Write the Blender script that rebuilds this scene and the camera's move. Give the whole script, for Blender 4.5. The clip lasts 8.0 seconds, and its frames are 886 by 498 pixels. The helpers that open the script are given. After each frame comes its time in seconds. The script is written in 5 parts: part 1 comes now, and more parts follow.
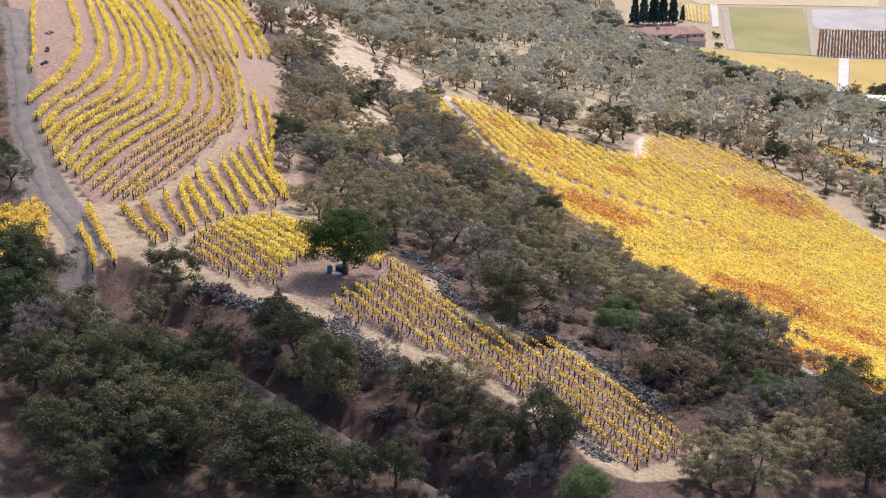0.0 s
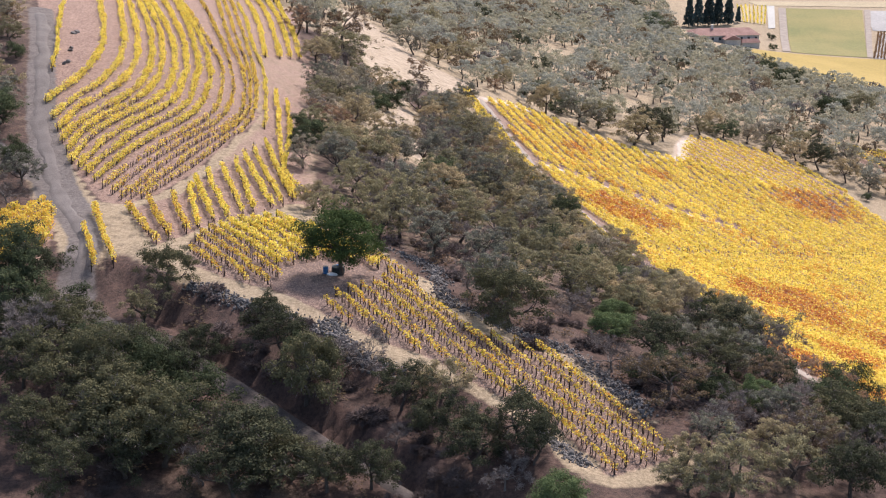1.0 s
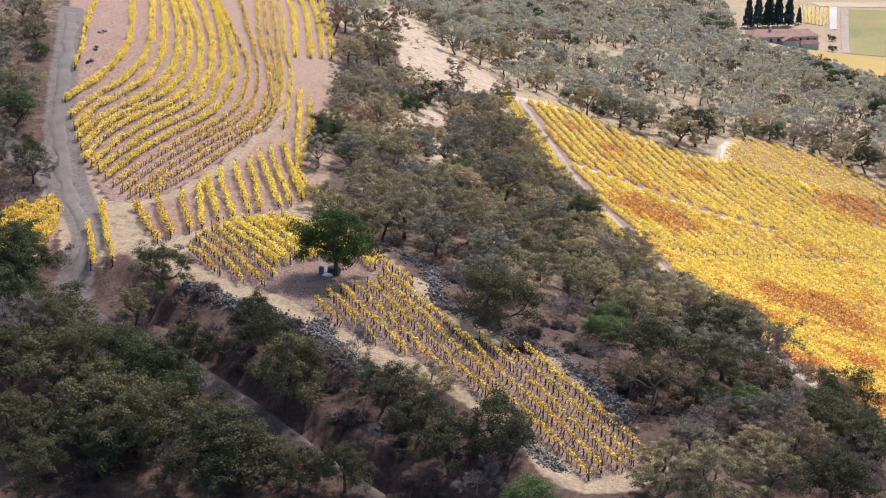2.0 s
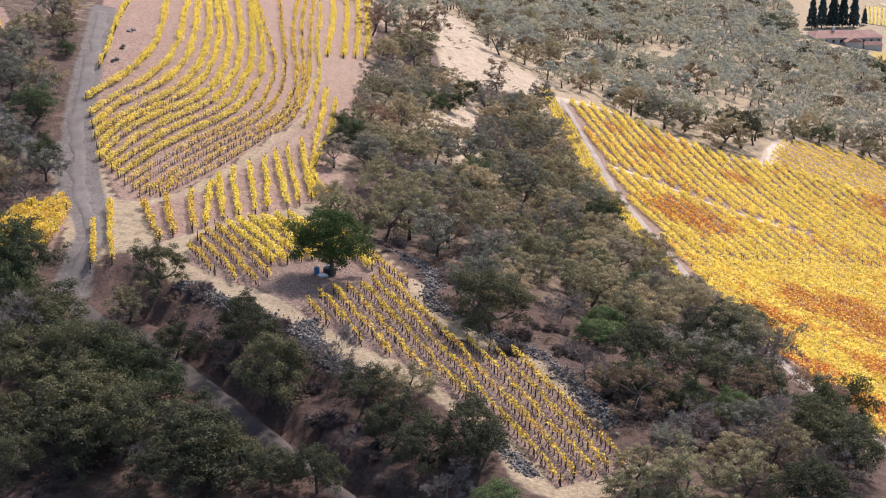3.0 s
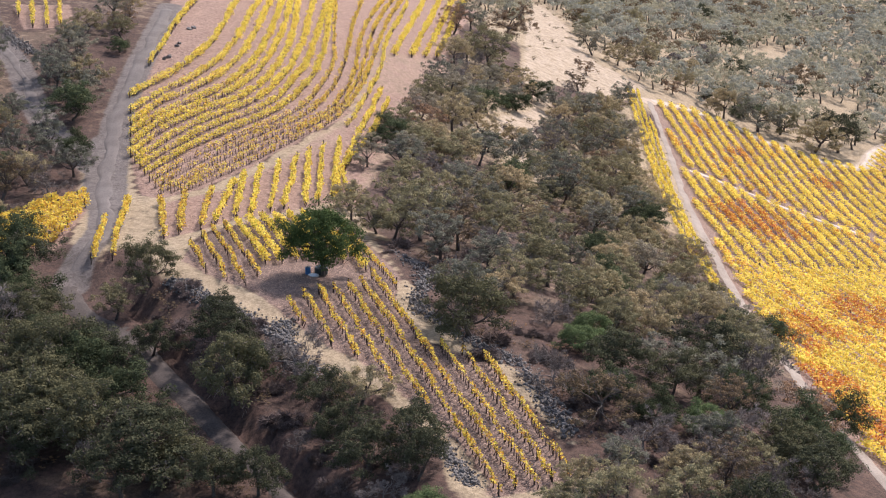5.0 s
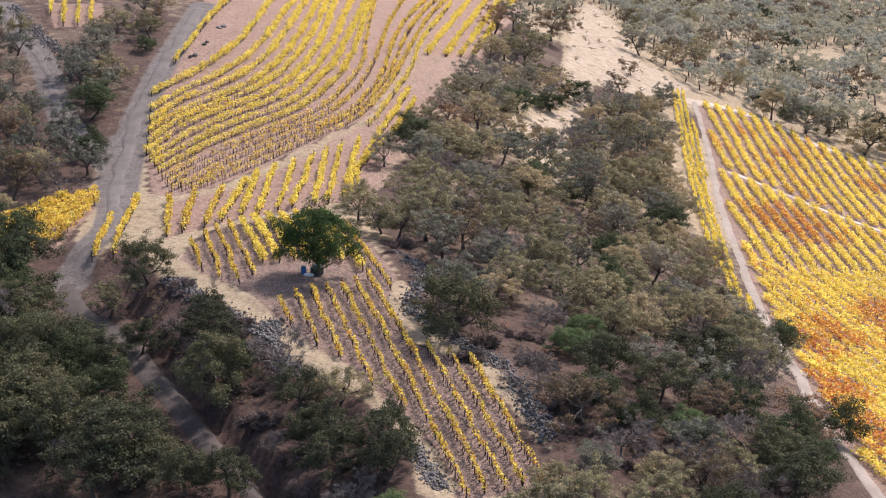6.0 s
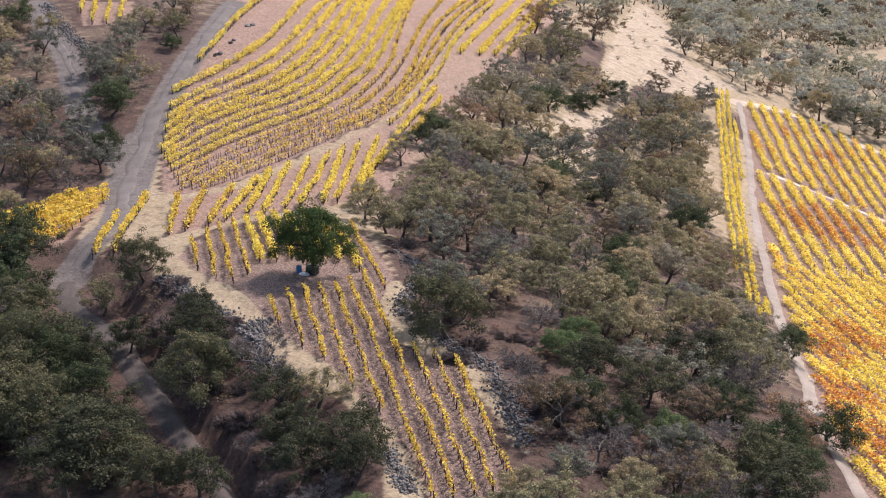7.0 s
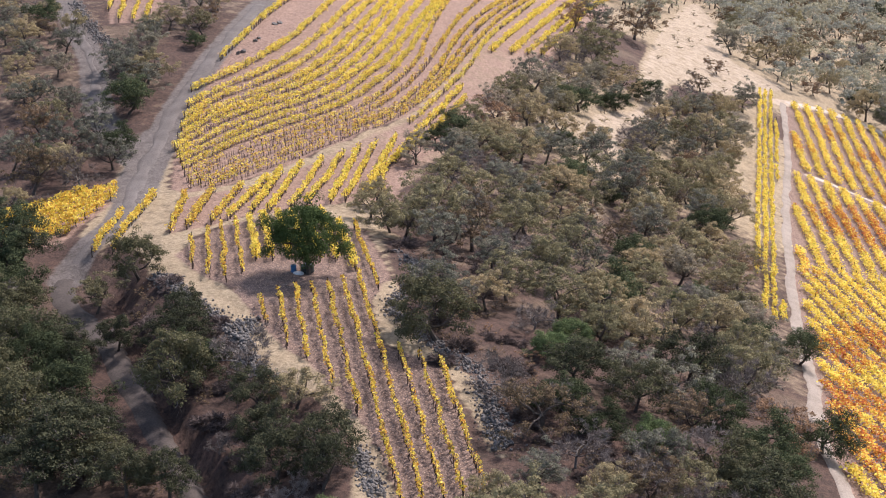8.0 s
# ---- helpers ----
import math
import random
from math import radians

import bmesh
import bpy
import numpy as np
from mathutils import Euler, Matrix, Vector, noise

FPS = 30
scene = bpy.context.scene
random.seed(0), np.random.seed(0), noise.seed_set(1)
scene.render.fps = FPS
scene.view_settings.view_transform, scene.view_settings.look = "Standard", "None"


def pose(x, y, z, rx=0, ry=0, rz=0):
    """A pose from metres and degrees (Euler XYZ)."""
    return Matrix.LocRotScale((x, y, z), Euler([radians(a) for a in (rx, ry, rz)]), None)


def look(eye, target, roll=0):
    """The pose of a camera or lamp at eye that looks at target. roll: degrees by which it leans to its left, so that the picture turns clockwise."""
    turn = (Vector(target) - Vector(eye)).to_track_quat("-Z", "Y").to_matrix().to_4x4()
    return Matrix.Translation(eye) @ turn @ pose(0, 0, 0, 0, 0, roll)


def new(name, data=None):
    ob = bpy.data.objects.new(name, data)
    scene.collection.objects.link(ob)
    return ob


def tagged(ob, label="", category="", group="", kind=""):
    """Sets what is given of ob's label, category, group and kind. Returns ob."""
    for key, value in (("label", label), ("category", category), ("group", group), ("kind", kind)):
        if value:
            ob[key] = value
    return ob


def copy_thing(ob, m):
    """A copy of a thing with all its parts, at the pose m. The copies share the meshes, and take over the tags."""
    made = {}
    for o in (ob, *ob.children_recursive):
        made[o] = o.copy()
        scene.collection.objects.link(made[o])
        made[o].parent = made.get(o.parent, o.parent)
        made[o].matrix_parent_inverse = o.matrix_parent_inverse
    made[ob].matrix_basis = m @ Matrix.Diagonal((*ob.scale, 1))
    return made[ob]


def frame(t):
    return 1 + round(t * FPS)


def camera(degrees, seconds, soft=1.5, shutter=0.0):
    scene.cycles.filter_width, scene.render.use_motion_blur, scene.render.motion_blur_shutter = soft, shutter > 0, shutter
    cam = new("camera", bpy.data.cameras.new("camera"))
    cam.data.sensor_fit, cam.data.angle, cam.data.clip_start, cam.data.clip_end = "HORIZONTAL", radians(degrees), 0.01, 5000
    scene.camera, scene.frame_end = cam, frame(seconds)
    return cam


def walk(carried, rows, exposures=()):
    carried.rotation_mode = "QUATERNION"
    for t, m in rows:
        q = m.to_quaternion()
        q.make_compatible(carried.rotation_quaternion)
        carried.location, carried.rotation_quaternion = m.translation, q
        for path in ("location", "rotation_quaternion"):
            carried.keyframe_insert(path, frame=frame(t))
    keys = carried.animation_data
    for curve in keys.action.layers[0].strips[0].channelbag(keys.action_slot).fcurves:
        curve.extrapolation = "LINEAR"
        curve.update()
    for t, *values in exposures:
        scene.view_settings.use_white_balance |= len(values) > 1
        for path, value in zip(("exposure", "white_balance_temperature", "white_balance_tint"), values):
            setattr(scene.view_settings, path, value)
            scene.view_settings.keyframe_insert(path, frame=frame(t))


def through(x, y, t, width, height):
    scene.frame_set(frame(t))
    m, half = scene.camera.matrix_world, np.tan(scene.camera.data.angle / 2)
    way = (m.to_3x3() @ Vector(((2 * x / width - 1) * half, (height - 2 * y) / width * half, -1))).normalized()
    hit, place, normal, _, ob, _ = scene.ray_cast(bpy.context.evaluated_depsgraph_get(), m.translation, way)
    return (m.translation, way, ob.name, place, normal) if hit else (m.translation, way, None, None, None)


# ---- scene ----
cam = camera(29.0, 8.0, soft=1.1)
PATH = [
    (0, (0.00, 0.00, 190.00), (-0.00, 189.10, 124.89), 1.70),
    (0.5, (4.80, 0.65, 189.95), (0.82, 189.70, 124.80), 1.52),
    (1, (9.79, 1.47, 189.90), (1.65, 190.36, 124.70), 1.33),
    (1.5, (14.94, 2.45, 189.84), (2.49, 191.09, 124.58), 1.14),
    (2, (20.22, 3.59, 189.76), (3.33, 191.87, 124.44), 0.93),
    (2.5, (25.59, 4.91, 189.66), (4.15, 192.71, 124.28), 0.72),
    (3, (31.02, 6.41, 189.52), (4.95, 193.60, 124.10), 0.51),
    (3.5, (36.46, 8.08, 189.34), (5.72, 194.55, 123.90), 0.29),
    (4, (41.89, 9.93, 189.11), (6.44, 195.56, 123.67), 0.06),
    (4.5, (47.28, 11.96, 188.83), (7.11, 196.64, 123.40), -0.17),
    (5, (52.57, 14.19, 188.48), (7.72, 197.80, 123.10), -0.41),
    (5.5, (57.75, 16.60, 188.07), (8.25, 199.04, 122.76), -0.65),
    (6, (62.77, 19.21, 187.57), (8.69, 200.38, 122.37), -0.90),
    (6.5, (67.60, 22.01, 187.00), (9.04, 201.83, 121.92), -1.15),
    (7, (72.20, 25.02, 186.33), (9.27, 203.41, 121.41), -1.40),
    (7.5, (76.55, 28.22, 185.56), (9.38, 205.14, 120.83), -1.66),
    (8, (80.60, 31.63, 184.68), (9.35, 207.02, 120.16), -1.92),
]
walk(cam, [(t, look(eye, target, roll)) for t, eye, target, roll in PATH])

# ---- sky and sun: late autumn sun ahead of the camera and a little to its right ----
SUN_AZIMUTH, SUN_ELEVATION = 22.0, 47.0
world = bpy.data.worlds.new("sky")
scene.world = world
world.use_nodes = True
sky = world.node_tree.nodes.new("ShaderNodeTexSky")
sky.sky_type, sky.sun_disc = "NISHITA", False
sky.sun_elevation, sky.sun_rotation = radians(SUN_ELEVATION), radians(SUN_AZIMUTH)
sky.dust_density, sky.air_density = 2.5, 1.0
world.node_tree.links.new(sky.outputs[0], world.node_tree.nodes["Background"].inputs[0])
world.node_tree.nodes["Background"].inputs[1].default_value = 0.165
lamp = bpy.data.lights.new("sun", "SUN")
lamp.energy, lamp.angle, lamp.color = 4.0, radians(4.0), (1.0, 0.915, 0.885)
sun_to = Vector((math.sin(radians(SUN_AZIMUTH)) * math.cos(radians(SUN_ELEVATION)),
                 math.cos(radians(SUN_AZIMUTH)) * math.cos(radians(SUN_ELEVATION)), math.sin(radians(SUN_ELEVATION))))
sun = new("sun", lamp)
sun.matrix_world = look((sun_to * 400)[:], (0, 0, 0))
scene.view_settings.exposure = 0.75


# ---- materials ----
def material(name):
    m = bpy.data.materials.new(name)
    m.use_nodes = True
    return m, m.node_tree.nodes, m.node_tree.links, m.node_tree.nodes["Principled BSDF"]


def add(nodes, kind, **values):
    n = nodes.new(kind)
    for key, value in values.items():
        n.inputs[key].default_value = value
    return n


def mix_colour(nodes, links, a, b, factor):
    """A mix of two colours or colour sockets by a factor or a socket."""
    n = nodes.new("ShaderNodeMix")
    n.data_type = "RGBA"
    for slot, value in ((0, factor), (6, a), (7, b)):
        if isinstance(value, bpy.types.NodeSocket):
            links.new(value, n.inputs[slot])
        else:
            n.inputs[slot].default_value = value if slot == 0 else (*value, 1)
    return n.outputs[2]


def span(nodes, links, socket, low, high):
    n = nodes.new("ShaderNodeMapRange")
    n.interpolation_type = "SMOOTHSTEP"
    n.inputs[1].default_value, n.inputs[2].default_value = low, high
    links.new(socket, n.inputs[0])
    return n.outputs[0]


def noise_at(nodes, links, scale, detail=4.0, rough=0.6):
    geo = nodes.new("ShaderNodeNewGeometry")
    n = add(nodes, "ShaderNodeTexNoise", Scale=scale, Detail=detail, Roughness=rough)
    links.new(geo.outputs["Position"], n.inputs["Vector"])
    return n.outputs[0]


def leaf_material(name, dark, light, through=0.35, odd=None, vary=0.28):
    """Leaves that let some light through, each with a shade of its own."""
    m, nodes, links, bsdf = material(name)
    geo = nodes.new("ShaderNodeNewGeometry")
    info = nodes.new("ShaderNodeObjectInfo")
    each = nodes.new("ShaderNodeMath")
    each.operation, each.inputs[1].default_value = "MULTIPLY", 0.4
    links.new(geo.outputs["Random Per Island"], each.inputs[0])
    clump = nodes.new("ShaderNodeMath")
    clump.operation, clump.inputs[1].default_value = "MULTIPLY_ADD", 0.6
    links.new(span(nodes, links, noise_at(nodes, links, 0.8, 2.0), 0.3, 0.7), clump.inputs[0])
    links.new(each.outputs[0], clump.inputs[2])
    colour = mix_colour(nodes, links, dark, light, clump.outputs[0])
    if odd:
        colour = mix_colour(nodes, links, colour, odd, span(nodes, links, info.outputs["Random"], 0.35, 1.0))
    hue = nodes.new("ShaderNodeHueSaturation")
    shade = nodes.new("ShaderNodeMapRange")
    shade.inputs[3].default_value, shade.inputs[4].default_value = 1 - vary, 1 + vary
    links.new(info.outputs["Random"], shade.inputs[0])
    links.new(shade.outputs[0], hue.inputs["Value"])
    links.new(colour, hue.inputs["Color"])
    links.new(hue.outputs[0], bsdf.inputs["Base Color"])
    bsdf.inputs["Roughness"].default_value = 0.9
    bsdf.inputs["Specular IOR Level"].default_value = 0.04
    glow = nodes.new("ShaderNodeBsdfTranslucent")
    links.new(hue.outputs[0], glow.inputs[0])
    both = nodes.new("ShaderNodeMixShader")
    both.inputs[0].default_value = through
    links.new(bsdf.outputs[0], both.inputs[1])
    links.new(glow.outputs[0], both.inputs[2])
    links.new(both.outputs[0], nodes["Material Output"].inputs[0])
    return m


def rough_material(name, dark, light, scale, fine=None, roughness=0.9, bump=0.3):
    """A matt surface with variation at two scales and fine relief."""
    m, nodes, links, bsdf = material(name)
    wide, small = noise_at(nodes, links, scale), noise_at(nodes, links, fine or scale * 9, 6.0, 0.7)
    colour = mix_colour(nodes, links, dark, light, span(nodes, links, wide, 0.32, 0.68))
    grain = mix_colour(nodes, links, tuple(c * 0.55 for c in dark), tuple(min(1, c * 1.25) for c in light), span(nodes, links, small, 0.3, 0.7))
    links.new(mix_colour(nodes, links, colour, grain, 0.45), bsdf.inputs["Base Color"])
    bsdf.inputs["Roughness"].default_value = roughness
    bsdf.inputs["Specular IOR Level"].default_value = 0.2
    relief = add(nodes, "ShaderNodeBump", Strength=bump, Distance=0.1)
    links.new(small, relief.inputs["Height"])
    links.new(relief.outputs[0], bsdf.inputs["Normal"])
    return m


def ground_material():
    """Leaf litter in the woods, dry grass, tilled vineyard soil and bare pale earth, by the painted cover of the land."""
    m, nodes, links, bsdf = material("hillside")
    cover = nodes.new("ShaderNodeVertexColor")
    cover.layer_name = "cover"
    parts = nodes.new("ShaderNodeSeparateColor")
    links.new(cover.outputs[0], parts.inputs[0])
    wide, mid, fine = noise_at(nodes, links, 0.06), noise_at(nodes, links, 0.5, 5.0), noise_at(nodes, links, 1.9, 9.0, 0.78)

    def two(a, b, by):
        return mix_colour(nodes, links, a, b, span(nodes, links, by, 0.33, 0.67))

    litter = mix_colour(nodes, links, two((0.03, 0.021, 0.019), (0.078, 0.047, 0.04), mid), two((0.024, 0.018, 0.016), (0.14, 0.085, 0.068), fine), 0.5)
    grass = mix_colour(nodes, links, two((0.185, 0.138, 0.092), (0.29, 0.222, 0.148), mid), two((0.1, 0.075, 0.052), (0.4, 0.315, 0.22), fine), 0.55)
    soil = mix_colour(nodes, links, two((0.12, 0.075, 0.06), (0.2, 0.131, 0.106), mid), two((0.06, 0.036, 0.03), (0.36, 0.24, 0.195), fine), 0.62)
    # soil with fallen leaves, its colour also lowered to imitate cloud shade
    strewn_shaded = mix_colour(nodes, links, two((0.078, 0.052, 0.047), (0.132, 0.092, 0.084), mid), two((0.044, 0.03, 0.026), (0.245, 0.168, 0.136), fine), 0.55)
    flecks = span(nodes, links, noise_at(nodes, links, 5.5, 2.0, 0.5), 0.56, 0.66)
    strewn_shaded = mix_colour(nodes, links, strewn_shaded, (0.34, 0.235, 0.19), flecks)
    soil = mix_colour(nodes, links, soil, mix_colour(nodes, links, soil, (0.42, 0.29, 0.22), 0.5), flecks)
    soil = mix_colour(nodes, links, strewn_shaded, soil, cover.outputs[1])
    earth = mix_colour(nodes, links, two((0.29, 0.228, 0.178), (0.38, 0.305, 0.245), mid), two((0.18, 0.135, 0.104), (0.46, 0.375, 0.305), fine), 0.55)
    ragged = nodes.new("ShaderNodeMath")
    ragged.operation, ragged.inputs[1].default_value = "MULTIPLY_ADD", 0.5
    ragged.inputs[2].default_value = -0.25
    links.new(mid, ragged.inputs[0])

    def edge(socket):
        n = nodes.new("ShaderNodeMath")
        n.operation = "ADD"
        links.new(socket, n.inputs[0])
        links.new(ragged.outputs[0], n.inputs[1])
        return span(nodes, links, n.outputs[0], 0.35, 0.65)

    dry = nodes.new("ShaderNodeMath")
    dry.operation = "MAXIMUM"
    links.new(edge(parts.outputs[1]), dry.inputs[0])
    scattered = span(nodes, links, wide, 0.56, 0.7)
    some = nodes.new("ShaderNodeMath")
    some.operation, some.inputs[1].default_value = "MULTIPLY", 0.22
    links.new(scattered, some.inputs[0])
    links.new(some.outputs[0], dry.inputs[1])
    colour = mix_colour(nodes, links, litter, grass, dry.outputs[0])
    colour = mix_colour(nodes, links, colour, soil, edge(parts.outputs[0]))
    colour = mix_colour(nodes, links, colour, earth, edge(parts.outputs[2]))
    worn = nodes.new("ShaderNodeVertexColor")
    worn.layer_name = "track"
    wear = nodes.new("ShaderNodeSeparateColor")
    links.new(worn.outputs[0], wear.inputs[0])
    gravel = mix_colour(nodes, links, two((0.075, 0.063, 0.06), (0.135, 0.115, 0.11), mid), two((0.05, 0.042, 0.04), (0.19, 0.16, 0.15), fine), 0.5)
    colour = mix_colour(nodes, links, colour, gravel, edge(wear.outputs[0]))
    links.new(colour, bsdf.inputs["Base Color"])
    bsdf.inputs["Roughness"].default_value = 0.95
    bsdf.inputs["Specular IOR Level"].default_value = 0.15
    relief = add(nodes, "ShaderNodeBump", Strength=0.7, Distance=0.3)
    links.new(fine, relief.inputs["Height"])
    links.new(relief.outputs[0], bsdf.inputs["Normal"])
    return m


GROUND = ground_material()
GRAVEL = rough_material("grey gravel", (0.075, 0.063, 0.06), (0.135, 0.115, 0.11), 0.25, 6.0)
DIRT = rough_material("pale dirt", (0.165, 0.132, 0.112), (0.26, 0.217, 0.188), 0.3, 5.0)
ROCK = rough_material("dark rock", (0.06, 0.052, 0.05), (0.2, 0.18, 0.172), 1.2, 9.0, 0.85, 0.6)
BARK = rough_material("bark", (0.045, 0.035, 0.03), (0.1, 0.08, 0.07), 1.5, 14.0, 0.95, 0.6)
PALE_BARK = rough_material("pale bark", (0.1, 0.085, 0.08), (0.2, 0.175, 0.165), 1.5, 14.0, 0.95, 0.5)
POST = rough_material("weathered post", (0.025, 0.018, 0.016), (0.07, 0.05, 0.042), 2.0, 20.0, 0.9, 0.4)
YELLOW = leaf_material("yellow leaf", (0.72, 0.53, 0.08), (0.93, 0.8, 0.2), 0.42, None, 0.06)
GOLD = leaf_material("gold leaf", (0.54, 0.34, 0.05), (0.76, 0.54, 0.11), 0.42, None, 0.06)
ORANGE = leaf_material("orange leaf", (0.52, 0.22, 0.05), (0.7, 0.36, 0.08), 0.4, None, 0.06)
RED = leaf_material("red leaf", (0.36, 0.09, 0.04), (0.52, 0.18, 0.06), 0.35, None, 0.06)
LIME = leaf_material("green vine leaf", (0.26, 0.26, 0.03), (0.5, 0.48, 0.06), 0.4, None, 0.06)
BROWN = leaf_material("withered leaf", (0.17, 0.1, 0.06), (0.32, 0.2, 0.11), 0.25, None, 0.06)
VINE_LEAVES = [YELLOW, GOLD, ORANGE, RED, LIME, BROWN]
CROWNS = {
    "olive": leaf_material("olive oak leaf", (0.13, 0.117, 0.07), (0.355, 0.312, 0.18), 0.3, (0.3, 0.235, 0.14)),
    "greyolive": leaf_material("grey green oak leaf", (0.104, 0.104, 0.083), (0.285, 0.275, 0.21), 0.28, (0.24, 0.205, 0.15)),
    "dark": leaf_material("dark oak leaf", (0.034, 0.044, 0.026), (0.098, 0.112, 0.058), 0.27),
    # far-wood leaves: distance haze is put into these paler, greyer colours
    "hazed": leaf_material("olive leaf paled for haze", (0.25, 0.232, 0.165), (0.48, 0.45, 0.33), 0.42),
    "hazedgrey": leaf_material("grey leaf paled for haze", (0.22, 0.218, 0.18), (0.43, 0.428, 0.36), 0.4),
    # oak green with the cloud shade of the lower slope put into its colour
    "shade": leaf_material("deep green oak leaf darkened for shade", (0.03, 0.034, 0.024), (0.098, 0.1, 0.058), 0.24, (0.085, 0.08, 0.045)),
    "live": leaf_material("live oak leaf", (0.04, 0.065, 0.026), (0.115, 0.15, 0.055), 0.26),
    "green": leaf_material("fresh green leaf", (0.06, 0.085, 0.04), (0.15, 0.185, 0.085), 0.33),
    "rust": leaf_material("rust oak leaf", (0.11, 0.078, 0.052), (0.24, 0.175, 0.11), 0.25, (0.22, 0.135, 0.085)),
    "grey": leaf_material("bare twig", (0.11, 0.09, 0.083), (0.22, 0.185, 0.172), 0.1),
    "brush": leaf_material("mauve dry brush", (0.06, 0.045, 0.042), (0.135, 0.104, 0.098), 0.1),
    "conifer": leaf_material("conifer needle", (0.028, 0.05, 0.055), (0.08, 0.11, 0.105), 0.15),
}

# ---- the lie of the land ----
GRID_X = [-300, -180, -110, -70, -35, 0, 40, 90, 160, 300]
GRID_Y = [40, 130, 175, 210, 255, 310, 380, 460, 560, 700, 900]
SLOPES = [
    [86.6, 89.4, 91.1, 92.2, 93.4, 94.5, 95, 95.1, 92.7, 81.4],
    [101.5, 100.5, 101.2, 102.3, 104.3, 105.9, 103.5, 95.6, 82.3, 54.7],
    [108.9, 106.1, 105.9, 107.4, 108.6, 110.1, 107.2, 93.6, 75.2, 42.8],
    [114.4, 110.4, 108.9, 109.3, 111.3, 111.1, 103.1, 88.1, 68.1, 35.1],
    [120.5, 115.6, 111.6, 109.3, 108.6, 104.4, 92.4, 77.6, 58.5, 27.6],
    [125.8, 120.5, 116.8, 113.6, 105.6, 95.3, 81.4, 66.5, 49.5, 20.8],
    [128.8, 121.7, 117.3, 110.5, 98.4, 82.9, 69.2, 56.9, 41.1, 15.9],
    [126.5, 115.8, 107.2, 98.7, 87.6, 73.1, 58.9, 46.9, 32.6, 13.9],
    [114.5, 99.8, 89.2, 81.5, 73.4, 62.4, 52.3, 43.3, 35.7, 11.5],
    [84.7, 70.8, 62.3, 57, 51.5, 45.9, 39.8, 32, 20.2, 2.9],
    [30.2, 30.1, 30, 29.4, 28.1, 25.7, 21, 9, 3.5, 0],
]
BANK = [(-52, 226), (-38, 219), (-31, 212), (-19, 203), (-7, 192), (6, 182), (13, 171), (20, 158), (30, 140)]


ROAD_CUT = [(-49, 218), (-45, 210), (-37, 199), (-28, 192), (-22, 185), (-15, 178), (-8, 171), (0, 164), (14, 150), (30, 130)]


DITCH = [(-44.5, 222.0), (-42.0, 216.5), (-35.6, 206.7), (-28.5, 198.5), (-22.1, 191.1), (-12.0, 180.0), (-4.4, 171.3), (4.0, 163.0)]


def spline_weights(knots, at):
    """Weights by which heights at the knots make a smooth line through them."""
    g = np.array(knots, float)
    n, h = len(g), np.diff(g)
    a, b = np.eye(n), np.zeros((n, n))
    for i in range(1, n - 1):
        a[i, i - 1 : i + 2] = h[i - 1], 2 * (h[i - 1] + h[i]), h[i]
        b[i, i - 1 : i + 2] = 6 / h[i - 1], -6 / h[i - 1] - 6 / h[i], 6 / h[i]
    bend = np.linalg.solve(a, b)
    at = np.clip(np.atleast_1d(np.asarray(at, float)), g[0], g[-1])
    k = np.clip(np.searchsorted(g, at) - 1, 0, n - 2)
    s = h[k]
    u = (g[k + 1] - at) / s
    v = 1 - u
    w, r = np.zeros((len(at), n)), np.arange(len(at))
    w[r, k] += u
    w[r, k + 1] += v
    return w + ((u**3 - u) * s**2 / 6)[:, None] * bend[k] + ((v**3 - v) * s**2 / 6)[:, None] * bend[k + 1]


def beside(line, x, y):
    """The distance from a line, positive on its right side as it runs."""
    best, out = np.full(x.shape, 1e9), np.zeros(x.shape)
    for (ax, ay), (bx, by) in zip(line[:-1], line[1:]):
        ux, uy = bx - ax, by - ay
        s = np.clip(((x - ax) * ux + (y - ay) * uy) / (ux * ux + uy * uy + 1e-9), 0, 1)
        dx, dy = x - ax - s * ux, y - ay - s * uy
        d = np.hypot(dx, dy)
        out = np.where(d < best, np.where(ux * dy - uy * dx < 0, d, -d), out)
        best = np.minimum(best, d)
    return out


def land(x, y):
    """The height of the land at x, y (arrays)."""
    x, y = np.atleast_1d(np.asarray(x, float)), np.atleast_1d(np.asarray(y, float))
    z = np.einsum("ki,ij,kj->k", spline_weights(GRID_X, x), np.array(SLOPES, float).T, spline_weights(GRID_Y, y))
    k = np.clip(beside(BANK, x, y) / 9, 0, 1)
    fade = np.clip((x + 62) / 15, 0, 1) * np.clip((45 - x) / 15, 0, 1)
    z = z - 3.2 * k * k * (3 - 2 * k) * fade
    up = -beside(ROAD_CUT, x, y)
    rise = np.clip((up - 2.9) / 1.8, 0, 1) * np.clip((16 - up) / 11, 0, 1)
    along = np.clip((y - 140) / 15, 0, 1) * np.clip((207 - y) / 8, 0, 1)
    ditch = np.clip(1 - np.abs(beside(DITCH, x, y)) / 1.9, 0, 1)
    return z + 1.7 * rise * along - 1.5 * ditch * ditch * (3 - 2 * ditch) * np.clip((224 - y) / 6, 0, 1)


def land_at(x, y):
    return float(land([x], [y])[0])


